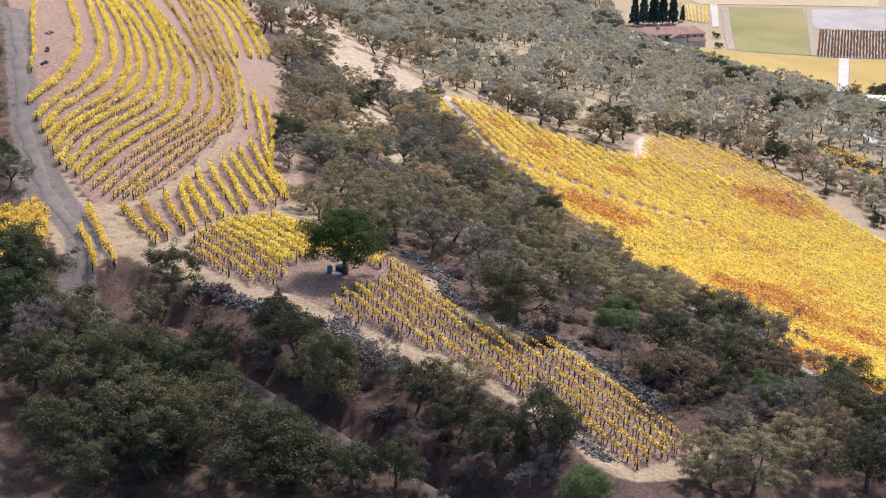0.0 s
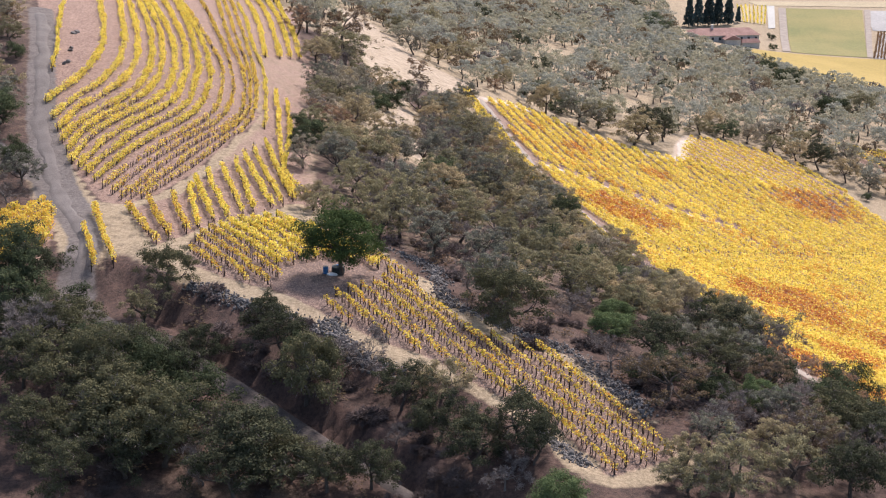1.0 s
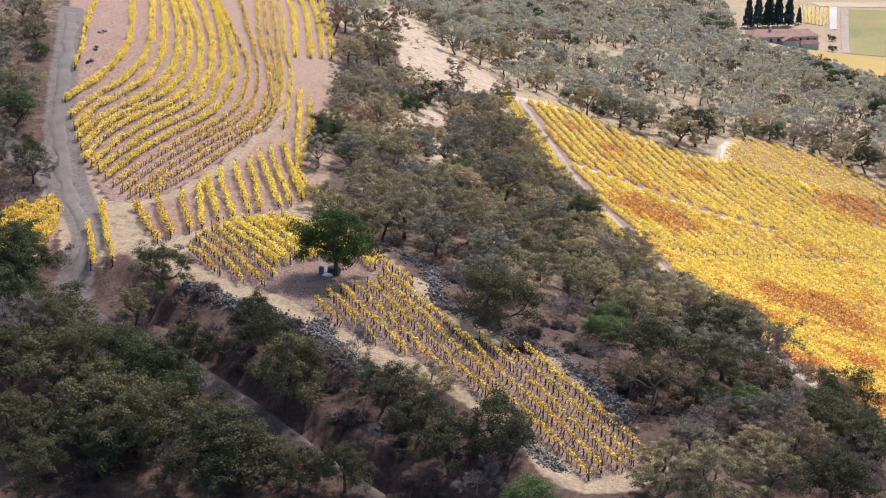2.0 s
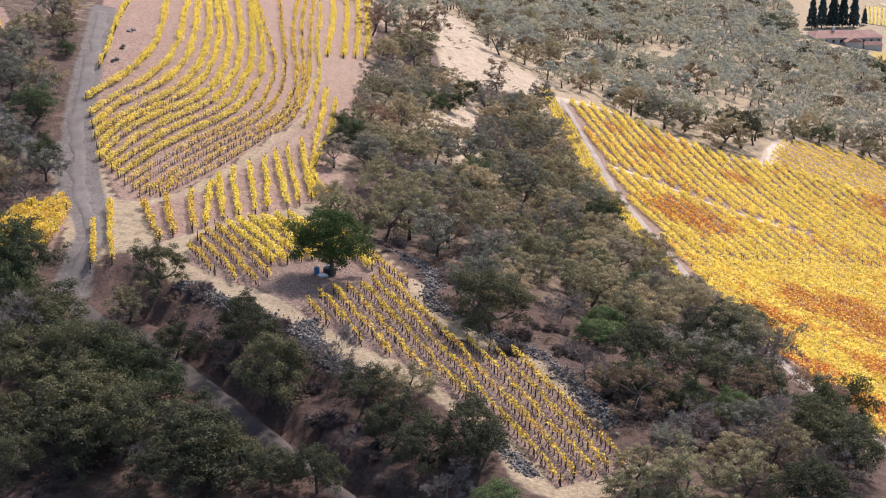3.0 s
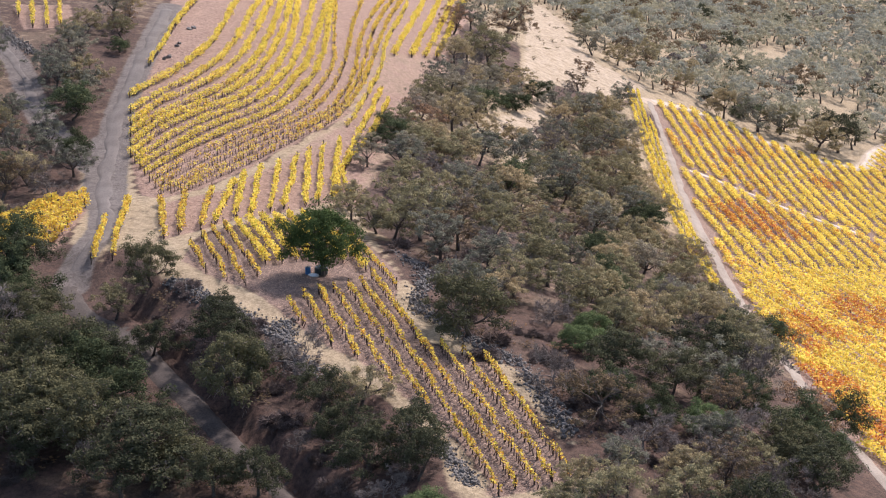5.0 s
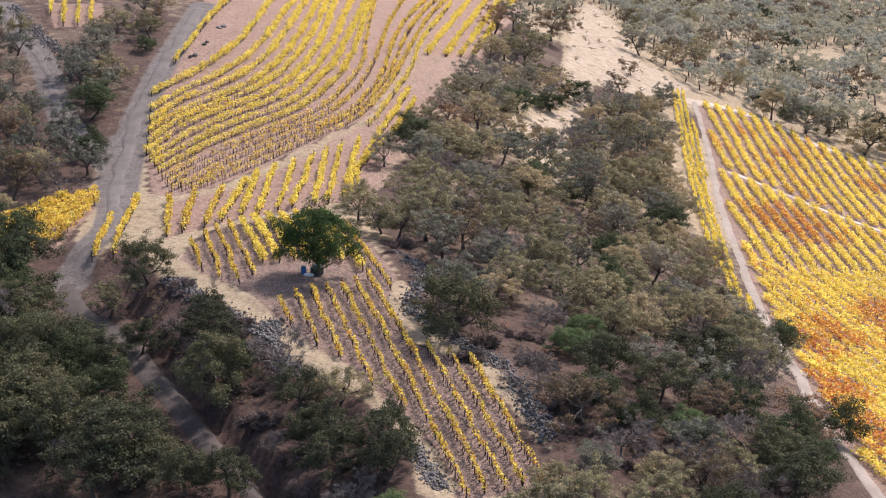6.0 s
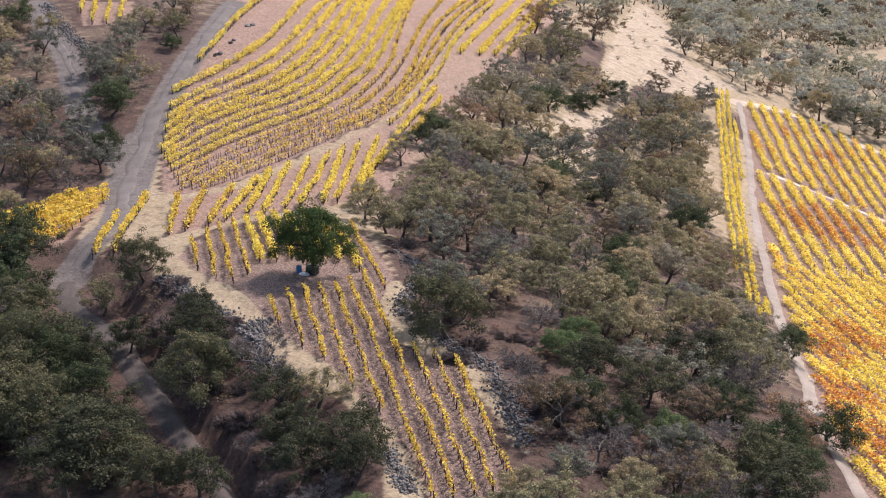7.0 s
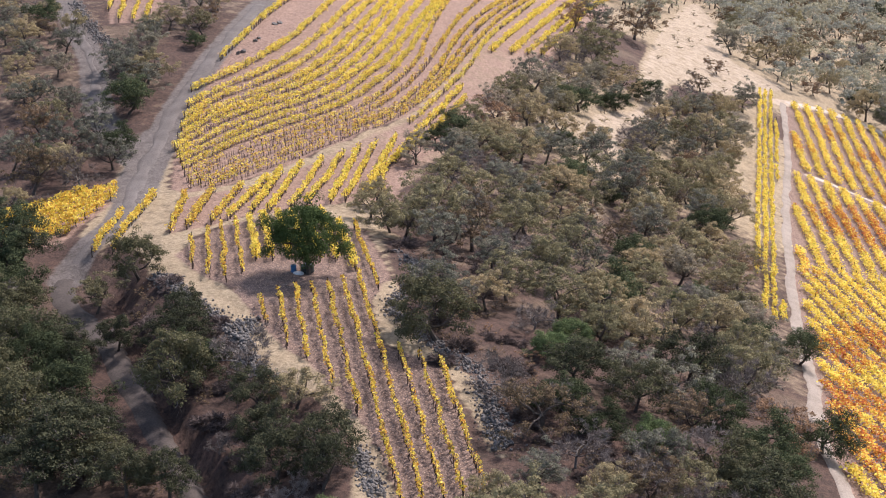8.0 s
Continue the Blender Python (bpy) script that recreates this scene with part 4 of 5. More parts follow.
def build_vines():
    seed = 10
    main = [row for a, b in zip(UPPER_ROWS[1:-1], UPPER_ROWS[2:]) for row in between(a, b, 3)[:-1]]
    main = [UPPER_ROWS[0]] + main + [UPPER_ROWS[-1], UPPER_LAST]
    for i, line in enumerate(main):
        seed += 1
        bare = i > 8
        vine_row(line, "rows of the upper vineyard", "thin" if bare and i < len(main) - 1 else "sunny", 0.6 if bare else 0.9, 0.4, 1.45, 56 if bare else 84, 0.14, 2.9, True, None, 0.56 if bare else 0.3, seed)
    vine_row(UPPER_FIRST, "rows of the upper vineyard", "sunny", seed=seed + 1)
    for (ax, ay), (bx, by) in CORNER_ROWS:
        seed += 3
        vine_row([(ax, ay), ((ax + bx) / 2 + 0.6, (ay + by) / 2), (bx, by), (2 * bx - ax, 2 * by - ay)], "rows of the upper vineyard", "sunny", 0.9, 0.4, 1.5, 70, 0.15, 2.9, seed=seed)
    for line in (B2_A, B2_B):
        seed += 1
        vine_row(line, "pair of rows beside the oaks", "sunny", 0.6, seed=seed)
    tops, ends = smooth_line(B3_TOP, 1.0), smooth_line(B3_BOT, 1.0)
    for k in range(11):
        seed += 1
        a = tops[int(k / 10 * (len(tops) - 1))]
        b = ends[int(k / 10 * (len(ends) - 1))]
        vine_row([tuple(a), tuple((a + b) / 2), tuple(b)], "short rows above the dirt path", "sunny" if k > 2 else "thin", 0.65, 0.6, 1.7, 55, seed=seed)
    for line in clip_lines(LOWER_BLOCK, (0.5, -0.866), 2.08):
        seed += 1
        pieces = [[q for q in smooth_line(line, 1.0) if np.hypot(q[0] + 14, (q[1] - 216)) > 6.5 and not inside(CLEARING, q[:1], q[1:])[0]]]
        run = []
        for q in pieces[0]:
            if run and np.hypot(*(q - run[-1])) > 2:
                if len(run) > 5:
                    vine_row([tuple(r) for r in run[:: max(1, len(run) // 4)]] + [tuple(run[-1])], "rows of the lower vineyard", "sunny", 0.75, 0.5, 1.65, 78, 0.15, 2.2, gaps=0.1, seed=seed)
                run = []
            run.append(q)
        if len(run) > 5:
            vine_row([tuple(r) for r in run[:: max(1, len(run) // 4)]] + [tuple(run[-1])], "rows of the lower vineyard", "thin", 0.38, 0.6, 1.6, 46, 0.14, 2.2, seed=seed)
    for line in clip_lines(B6, (0.25, 1.0), 2.0):
        seed += 1
        vine_row(line, "rows of the roadside block", "deep", 0.9, 0.4, 1.9, 90, 0.17, 3.0, True, None, 0.0, seed)
    for line in clip_lines(B8, (-0.5, 1.0), 2.8):
        seed += 1
        vine_row(line, "rows above the stone wall", "sunny", 0.6, seed=seed)
    for line in (B7, B7B):
        seed += 1
        vine_row(line, "rows beside the gravel road", "deep", 0.6, 0.5, 1.8, 60, seed=seed)
    for line in clip_lines(RIGHT_STRIP, (FIELD_PATH[4][0] - FIELD_PATH[0][0], FIELD_PATH[4][1] - FIELD_PATH[0][1]), 1.35):
        seed += 1
        vine_row(line, "strip of rows beside the track", "sunny", 0.55, 0.5, 1.6, 40, 0.18, 5.0, True, None, 0.2, seed)
    for line in clip_lines(UPPER_RIGHT, (0.275, -0.962), 3.5):
        seed += 1
        vine_row(line, "rows of the sunlit vineyard", "mixed", 1.3, 0.3, 1.6, 62, 0.21, 6.0, True, rust_patches, 0.05, seed, 0.55)
    for line in clip_lines(LOWER_RIGHT, (0.47, -0.88), 3.2):
        seed += 1
        vine_row(line, "rows of the sunlit vineyard", "mixed", 1.35, 0.3, 1.6, 62, 0.21, 6.0, True, rust_patches, 0.0, seed, 0.55)
    for line in clip_lines(RB2, (0.45, -0.89), 3.2):
        seed += 1
        vine_row(line, "rows of the small slope block", "mixed", 0.8, 0.4, 1.5, 36, 0.22, 6.0, False, None, 0.1, seed, 0.4)
    for line in clip_lines(RB3, (0.6, -0.8), 3.2):
        seed += 1
        vine_row(line, "rows of the far slope block", "mixed", 0.9, 0.4, 1.5, 36, 0.24, 6.0, False, None, 0.1, seed, 0.4)


build_vines()


# ---- trees ----
def grow(rng, limbs, depth, lift):
    """Limbs of an oak one metre across its crown: lists of points and radii, and the twig ends."""
    wood, ends = [], []

    def branch(p, way, length, radius, level):
        pts, radii = [p], [radius]
        for _ in range(3):
            way = (way + Vector(rng.normal(0, 0.24, 3))).normalized()
            p = p + way * length / 3
            pts.append(p)
            radii.append(radii[-1] * 0.82)
        wood.append((pts, radii))
        if level <= 1:
            ends.append(p)
            ends.append(pts[1])
        if level == 0:
            return
        for k in range(3):
            turn = Vector(rng.normal(0, 0.8, 3))
            branch(p if k else pts[2], (way * 0.7 + turn).normalized(), length * rng.uniform(0.6, 0.85), radii[-1] * 0.7, level - 1)

    lean = Vector((rng.normal(0, 0.05), rng.normal(0, 0.05), lift))
    wood.append(([Vector((0, 0, -0.05)), Vector((0, 0, 0.03)), lean * 0.5, lean], [0.05, 0.034, 0.028, 0.026]))
    for k in range(limbs):
        a = 2 * math.pi * (k + rng.uniform(-0.3, 0.3)) / limbs
        branch(lean, Vector((math.cos(a), math.sin(a), rng.uniform(0.3, 1.9))).normalized(), rng.uniform(0.2, 0.28), 0.02, depth)
    return wood, ends


def clump_leaves(middles, radii, each, size, rng, flat=0.7, loose=0.5):
    """Leaves over the outsides of clumps, facing roughly outwards: four corners each."""
    n = len(middles) * each
    d = rng.normal(size=(n, 3))
    d /= np.linalg.norm(d, axis=1, keepdims=True) + 1e-9
    d[:, 2] = np.where(d[:, 2] < -0.45, -d[:, 2], d[:, 2])
    r = np.repeat(radii, each) * rng.uniform(0.35, 1.0, n) ** 0.55 * (1 + 0.16 * rng.normal(size=n))
    centres = np.repeat(middles, each, 0) + d * r[:, None] * (1, 1, flat)
    up = d + (0, 0, 0.25) + loose * rng.normal(size=(n, 3))
    up /= np.linalg.norm(up, axis=1, keepdims=True) + 1e-9
    u = np.cross(up, rng.normal(size=(n, 3)))
    u /= np.linalg.norm(u, axis=1, keepdims=True) + 1e-9
    v = np.cross(up, u)
    long = (size * rng.uniform(0.6, 1.35, n))[:, None]
    wide = long * rng.uniform(0.4, 0.75, n)[:, None]
    return np.stack([centres - u * long, centres - v * wide + up * wide * 0.3, centres + u * long, centres + v * wide + up * wide * 0.3], 1).reshape(-1, 3)


def twig_leaves(feet, length, count, rng):
    """Fine bare twigs fanning out from the ends of limbs: thin four-cornered slivers."""
    n = len(feet) * count
    foot = np.repeat(feet, count, 0) + rng.normal(0, 0.012, (n, 3))
    way = foot - (0, 0, 0.22)
    way /= np.linalg.norm(way, axis=1, keepdims=True) + 1e-9
    way = way + 0.75 * rng.normal(size=(n, 3))
    way /= np.linalg.norm(way, axis=1, keepdims=True) + 1e-9
    side = np.cross(way, rng.normal(size=(n, 3)))
    side /= np.linalg.norm(side, axis=1, keepdims=True) + 1e-9
    far = (length * rng.uniform(0.5, 1.3, n))[:, None]
    thin = 0.055 * length
    return np.stack([foot - side * thin, foot + way * far * 0.5 - side * thin * 0.8, foot + way * far, foot + way * far * 0.5 + side * thin], 1).reshape(-1, 3)


def spaced(points, gap, most, rng):
    """Some of the points, none nearer to another than the gap."""
    out = []
    for p in rng.permutation(points):
        if all(np.sum((p - q) ** 2) > gap * gap for q in out):
            out.append(p)
            if len(out) == most:
                break
    return np.array(out)


# clumps, their least and greatest radius, leaves in each, leaf size, share of dome filled in, twigs at each limb end
CROWN = {
    "olive": (80, 0.05, 0.085, 82, 0.0132, 22, 3), "greyolive": (74, 0.048, 0.08, 76, 0.0132, 18, 5), "shade": (96, 0.06, 0.105, 84, 0.0132, 34, 2),
    "dark": (80, 0.07, 0.12, 100, 0.0125, 40, 0), "live": (120, 0.065, 0.105, 125, 0.0105, 80, 0), "green": (80, 0.07, 0.12, 105, 0.0125, 45, 0),
    "rust": (70, 0.045, 0.08, 70, 0.0125, 14, 7), "grey": (24, 0.03, 0.05, 30, 0.009, 0, 15),
}


def oak(kind, seed, depth=3, limbs=4, lift=0.22, word="", name="oak_tree"):
    """An oak with a crown about one metre across: trunk and limbs, a crown of leaves in clumps, and bare twigs."""
    rng = np.random.default_rng(seed)
    clumps, low, high, each, size, dome, twigs = CROWN[kind]
    wood, ends = grow(rng, limbs, depth, lift)
    root = new(name)
    pts = np.array([tuple(e) for e in ends])
    scale = (1.14 if kind in ("olive", "greyolive", "shade", "rust") else 1.02) / max(np.ptp(pts[:, 0]), np.ptp(pts[:, 1]))
    verts, faces = [], []
    for line, radii in wood:
        if radii[0] < 0.0028 and kind != "grey":
            continue
        v, f = tube([p * scale for p in line], [r * (0.6 if kind == "grey" else 0.9) for r in radii], 6 if radii[0] > 0.012 else 4)
        faces += [tuple(len(verts) + i for i in face) for face in f]
        verts += v
    bark = PALE_BARK if kind == "grey" else BARK
    if name == "oak_tree":
        mesh_object("trunk", verts, faces, [bark], root)
    else:
        tagged(mesh_object("brushwood", verts, faces, [bark], root), kind="stuff")
        clumps, each, size, dome, twigs = 22, 34, 0.024, 0, 0
    pts = pts * scale
    pts[:, :2] -= (pts[:, :2].max(0) + pts[:, :2].min(0)) * 0.35
    tips = pts[pts[:, 2] > 0.12] if name == "oak_tree" else pts
    middles = spaced(tips, 0.062, clumps, rng)
    if dome:
        a, h = rng.uniform(0, 6.283, dome), rng.uniform(0.0, 1, dome)
        r = 0.42 * np.sqrt(1 - h**2) * rng.uniform(0.5, 1.0, dome) ** 0.5 * (1 + 0.14 * np.sin(3 * a + seed))
        mid = np.percentile(pts[:, 2], 35)
        middles = np.concatenate([middles, np.stack([r * np.cos(a), r * np.sin(a), mid + 0.33 * h], 1)])
    middles[:, 2] = np.maximum(middles[:, 2], 0.2 if name == "oak_tree" and kind not in ("dark", "green") else 0.08)
    if name == "brush" and kind == "grey":
        v = twig_leaves(np.concatenate([tips, tips * (1, 1, 0.5)]), 0.3, 7, rng)
    else:
        v = clump_leaves(middles, rng.uniform(low, high, len(middles)), each, size, rng)
    leaf_object("crown", v, [CROWNS["brush" if name == "brush" and kind == "grey" else kind]], root)
    if twigs:
        spots = tips[rng.integers(0, len(tips), min(len(tips), 170))]
        tagged(leaf_object("twig_tangle", twig_leaves(spots, 0.075, twigs, rng), [CROWNS["grey"]], root, None, "fine grey bare twigs"), kind="stuff")
    return tagged(root, word, "tree")


WORDS = {
    "olive": "spreading oak with thin olive-brown autumn crown",
    "greyolive": "gnarled oak with grey-green lichen-hung crown",
    "dark": "dense dark evergreen oak on the wooded slope",
    "shade": "broad oak with deep olive-green, shade-darkened crown on the lower slope",
    "live": "large round live oak with deep green crown",
    "green": "fresh green bushy tree among bare oaks",
    "rust": "oak with rust-brown withering autumn crown",
    "grey": "leafless grey tree with fine bare twigs",
}
STYLE = {"olive": (3, 4, 0.2, 5), "greyolive": (3, 5, 0.2, 5), "dark": (3, 4, 0.14, 3), "shade": (3, 4, 0.2, 5), "live": (3, 6, 0.22, 1), "green": (3, 5, 0.12, 2), "rust": (3, 4, 0.2, 3), "grey": (3, 4, 0.17, 3)}
FORMS = {}
for kind, (depth, limbs, lift, count) in STYLE.items():
    FORMS[kind] = [oak(kind, 100 + 17 * i + len(kind), depth, limbs, lift, WORDS[kind]) for i in range(count)]
FORMS["brush"] = [oak("grey", 303, 2, 6, 0.04, "low bare grey brush on leaf litter", "brush"), oak("rust", 304, 2, 5, 0.04, "low rust-brown dry brush on leaf litter", "brush")]
FORMS["shrub"] = [oak("rust", 301, 2, 5, 0.05, "low withered shrub on the bare slope", "shrub"), oak("olive", 302, 2, 5, 0.05, "low olive shrub on the bare slope", "shrub")]
USED, PLACED = set(), []


def crowded(x, y, width, least, share):
    """Whether a tree planted before stands too near."""
    if not PLACED:
        return False
    q = np.array(PLACED)
    return bool((np.hypot(x - q[:, 0], y - q[:, 1]) < np.maximum(least, share * (width + q[:, 2]))).any())


def strip_gap(x, y):
    """How far a spot lies from the strip of rows beside the track."""
    return float(np.abs(beside(RIGHT_STRIP[:5], np.array([x]), np.array([y])))[0])


def plant(kind, x, y, width, group, rng, tall=1.0):
    forms = FORMS[kind]
    form = forms[int(rng.integers(0, len(forms)))]
    m = Matrix.Translation((x, y, land_at(x, y))) @ Matrix.Rotation(rng.uniform(0, 6.283), 4, "Z") @ Matrix.Diagonal((width, width, width * tall, 1))
    PLACED.append((x, y, width))
    if form in USED:
        ob = copy_thing(form, m)
        ob.matrix_basis = m
    else:
        form.matrix_basis = m
        USED.add(form)
        ob = form
    tagged(ob, "", "shrub" if kind in ("shrub", "brush") else "tree", group)


def far_tree_leaves(rng, width, each, size):
    """Leaves of one far crown in clumps, in metres."""
    a, h = rng.uniform(0, 6.283, 20), rng.uniform(0, 1, 20)
    r = 0.42 * np.sqrt(1 - h * h) * rng.uniform(0.4, 1.0, 20) ** 0.6 * (1 + 0.2 * np.sin(2 * a + rng.uniform(0, 6)))
    middles = np.stack([r * np.cos(a), r * np.sin(a), 0.27 + 0.4 * h], 1) * width
    return clump_leaves(middles, rng.uniform(0.08, 0.15, 20) * width, each, size, rng, 0.65, 0.4)


def build_far_woods(poly, gap, out):
    """The woods that run down to the valley, as one mass of crowns and trunks."""
    rng = np.random.default_rng(9)
    q = np.array(poly)
    tries = rng.uniform(q.min(0), q.max(0), (int(np.ptp(q[:, 0]) * np.ptp(q[:, 1]) / gap**2 * 5), 2))
    ok = inside(poly, tries[:, 0], tries[:, 1])
    for hole in out:
        ok &= ~inside(hole, tries[:, 0], tries[:, 1])
    ok &= lumps(tries[:, 0], tries[:, 1], 0.035, 8) < 0.62
    ok &= np.abs(beside(RIDGE_PATH, tries[:, 0], tries[:, 1])) > 5
    near = np.array([(a, b) for a, b, _ in PLACED])
    kept = []
    for p in tries[ok]:
        if (kept and np.min(np.hypot(*(np.array(kept) - p).T)) < gap) or np.min(np.hypot(*(near - p).T)) < gap:
            continue
        kept.append(p)
    kept = np.array(kept)
    feet = land(kept[:, 0], kept[:, 1])
    # most far crowns use the leaf colours paled to stand in for haze
    shades = ["hazed", "hazedgrey", "shade", "rust", "grey"]
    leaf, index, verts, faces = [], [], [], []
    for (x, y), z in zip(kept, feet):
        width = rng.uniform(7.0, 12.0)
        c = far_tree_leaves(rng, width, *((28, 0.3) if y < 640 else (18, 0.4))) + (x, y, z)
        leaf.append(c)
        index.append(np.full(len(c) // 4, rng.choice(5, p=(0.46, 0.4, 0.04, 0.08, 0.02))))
        v, f = tube([(x, y, z - 0.3), (x + rng.normal(0, 0.3), y, z + 0.16 * width), (x + rng.normal(0, 0.6), y, z + 0.3 * width)], [0.03 * width, 0.022 * width, 0.01 * width], 5)
        faces += [tuple(len(verts) + i for i in face) for face in f]
        verts += v
    root = tagged(new("woodland"), "olive and grey oak woods running down a dry slope", "woods", kind="stuff")
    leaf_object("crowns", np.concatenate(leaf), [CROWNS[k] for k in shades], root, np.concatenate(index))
    mesh_object("trunks", verts, faces, [BARK], root)


def build_woods():
    rng = np.random.default_rng(5)
    for group, lists in (("oaks that stand alone", (OAKS_KEY,)), ("oaks below the vineyard", (OAKS_LOW, OAKS_LOW_B)), ("oaks between the vineyards", (OAKS_EDGE, OAKS_MID, OAKS_MID_B, OAKS_RIGHT)), ("oaks at the head of the bare slope", (OAKS_HEAD,)), ("oaks above the small slope block", (OAKS_SLOPE,)), ("oaks along the ridge", (OAKS_RIDGE,)), ("oaks by the gravel road", (OAKS_LEFT,))):
        for trees in lists:
            for x, y, width, kind in trees:
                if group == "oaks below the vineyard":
                    # oaks here take the shade-darkened leaf in place of their own colour
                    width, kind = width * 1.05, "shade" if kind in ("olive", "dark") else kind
                    if abs(beside(ROAD, np.array([x]), np.array([y]))[0]) < 0.4 * width + 1.0:
                        continue
                if group == "oaks along the ridge" and y < 620:
                    for _ in range(14):
                        if inside(UPPER_RIGHT, [x], [y])[0] or inside(RB2, [x], [y])[0] or inside(RB3, [x], [y])[0] or abs(beside(RIDGE_PATH, np.array([x]), np.array([y]))[0]) < 0.45 * width:
                            y += 1.5
                elif inside(LOWER_RIGHT, [x], [y])[0] or inside(UPPER_RIGHT, [x], [y])[0]:
                    continue
                if crowded(x, y, width, 0.0, 0.3) or (280 < y < 478 and strip_gap(x, y) < 0.4 * width):
                    continue
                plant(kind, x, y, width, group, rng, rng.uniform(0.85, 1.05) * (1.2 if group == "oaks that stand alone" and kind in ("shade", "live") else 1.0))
    far_slope = [(-130, 545), (-40, 500), (-28, 470), (-8, 492), (20, 492), (50, 500), (62, 520), (85, 545), (112, 508), (128, 470), (140, 450), (160, 470), (150, 560), (175, 640), (165, 690), (150, 735), (131, 725), (112, 765), (98, 768), (84, 800), (86, 850), (88, 905), (86, 1010), (-20, 1010), (-95, 760), (-105, 600)]
    kinds_front = ["greyolive", "grey", "rust", "shade", "grey", "dark", "greyolive", "shade"]
    kinds = ["olive"] * 8 + ["greyolive"] * 6 + ["dark"] + ["rust"] * 3 + ["grey"] * 2
    for poly, gap, low, high, group, out in ((WOOD_MID, 5.5, 6.0, 10.0, "oaks between the vineyards", (GAP_A,)), (WOOD_LOW, 4.2, 9.0, 13.0, "oaks below the vineyard", ()), (WOOD_LOW_B, 4.8, 6.5, 10.0, "oaks below the vineyard", ()),
                                             (WOOD_FRONT, 4.6, 6.5, 10.0, "oaks between the vineyards", ()), (WOOD_FRONT_B, 4.6, 6.5, 10.0, "oaks between the vineyards", ()),
                                             (WOOD_LEFT, 6.0, 6.0, 9.0, "oaks by the gravel road", ()), (WOOD_LEFT_B, 6.0, 6.0, 9.0, "oaks by the gravel road", ()), (WOOD_LEFT_C, 5.5, 6.0, 9.0, "oaks by the gravel road", ()),
                                             ):
        q = np.array(poly)
        for _ in range(int(np.ptp(q[:, 0]) * np.ptp(q[:, 1]) / gap**2 * 4)):
            x, y = rng.uniform(q[:, 0].min(), q[:, 0].max()), rng.uniform(q[:, 1].min(), q[:, 1].max())
            if not inside(poly, [x], [y])[0] or any(inside(p, [x], [y])[0] for p in out):
                continue
            width = rng.uniform(low, high)
            if math.hypot(x - 9.8, y - 202.4) < 10.5 or crowded(x, y, width, gap, 0.21 if poly in (WOOD_LOW, WOOD_LOW_B) else 0.24 if y < 235 else 0.28):
                continue
            xa, ya = np.array([x]), np.array([y])
            if abs(beside(WALL_U, xa, ya)[0]) < 6.0 or abs(beside(ROAD, xa, ya)[0]) < (0.5 * width + 2.5 if poly in (WOOD_LOW, WOOD_LOW_B) else 5.0) or abs(beside(SIDE_ROAD, xa, ya)[0]) < 4.0 or inside(B6, xa, ya)[0] or abs(beside(FIELD_PATH, xa, ya)[0]) < 5.0 or abs(beside(WALL_R, xa, ya)[0]) < (8.0 if y > 203 else 4.5) or strip_gap(x, y) < 0.45 * width:
                continue
            if inside(UPPER_RIGHT, xa, ya)[0] or inside(LOWER_RIGHT, xa, ya)[0] or inside(LOWER_BLOCK, xa, ya)[0] or inside(RIGHT_STRIP, xa, ya)[0]:
                continue
            front = kinds_front if poly in (WOOD_FRONT, WOOD_FRONT_B) or (poly == WOOD_MID and y < 215) else kinds
            # lower woods planted mostly with the shade-darkened crowns
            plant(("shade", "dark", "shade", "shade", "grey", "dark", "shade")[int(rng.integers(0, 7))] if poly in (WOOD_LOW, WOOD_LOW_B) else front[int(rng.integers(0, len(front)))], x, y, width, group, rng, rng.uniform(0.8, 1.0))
    for _ in range(560):
        q = np.array(WOOD_LOW_B)
        x, y = rng.uniform(q.min(0) - (6, 4), q.max(0) + (2, 6))
        if _ > 400:
            foot = np.array(WALL_R)[int(rng.integers(0, len(WALL_R)))]
            x, y = foot + (rng.uniform(0, 12), rng.uniform(-5, 8))
            if not inside(LOWER_BLOCK, [x], [y])[0] and abs(beside(WALL_R, np.array([x]), np.array([y]))[0]) > 1.5 and not crowded(x, y, 0.0, 1.4, 0.0):
                plant("brush", x, y, rng.uniform(1.3, 3.2), "dry brush beside the long stone wall", rng, 0.6)
            continue
        if abs(beside(ROAD, np.array([x]), np.array([y]))[0]) > 3.6 and beside(BANK, np.array([x]), np.array([y]))[0] > 1.5 and not crowded(x, y, 0.0, 1.6, 0.0):
            plant("brush", x, y, rng.uniform(1.3, 3.0), "dry brush below the stone walls", rng, 0.6)
    for _ in range(420):
        q = np.array(GAP_A)
        x, y = rng.uniform(q.min(0), q.max(0))
        if inside(GAP_A, [x], [y])[0] and not crowded(x, y, 0.0, 2.4, 0.0):
            plant("shrub", x, y, rng.uniform(0.9, 2.6), "shrubs of the bare slope", rng, 0.8)
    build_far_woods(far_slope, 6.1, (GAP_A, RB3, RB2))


build_woods()


# ---- stone walls, rocks and things ----
def stone_meshes():
    out = []
    for k in range(5):
        rng = np.random.default_rng(70 + k)
        bm = bmesh.new()
        bmesh.ops.create_icosphere(bm, subdivisions=1, radius=0.5)
        stretch = rng.uniform(0.65, 1.15, 3) * (1, 1, 0.75)
        for v in bm.verts:
            v.co = Vector([c * s * (1 + rng.uniform(-0.18, 0.18)) for c, s in zip(v.co, stretch)])
        me = bpy.data.meshes.new("stone")
        bm.to_mesh(me)
        bm.free()
        me.materials.append(ROCK)
        out.append(me)
    return out


STONES = stone_meshes()


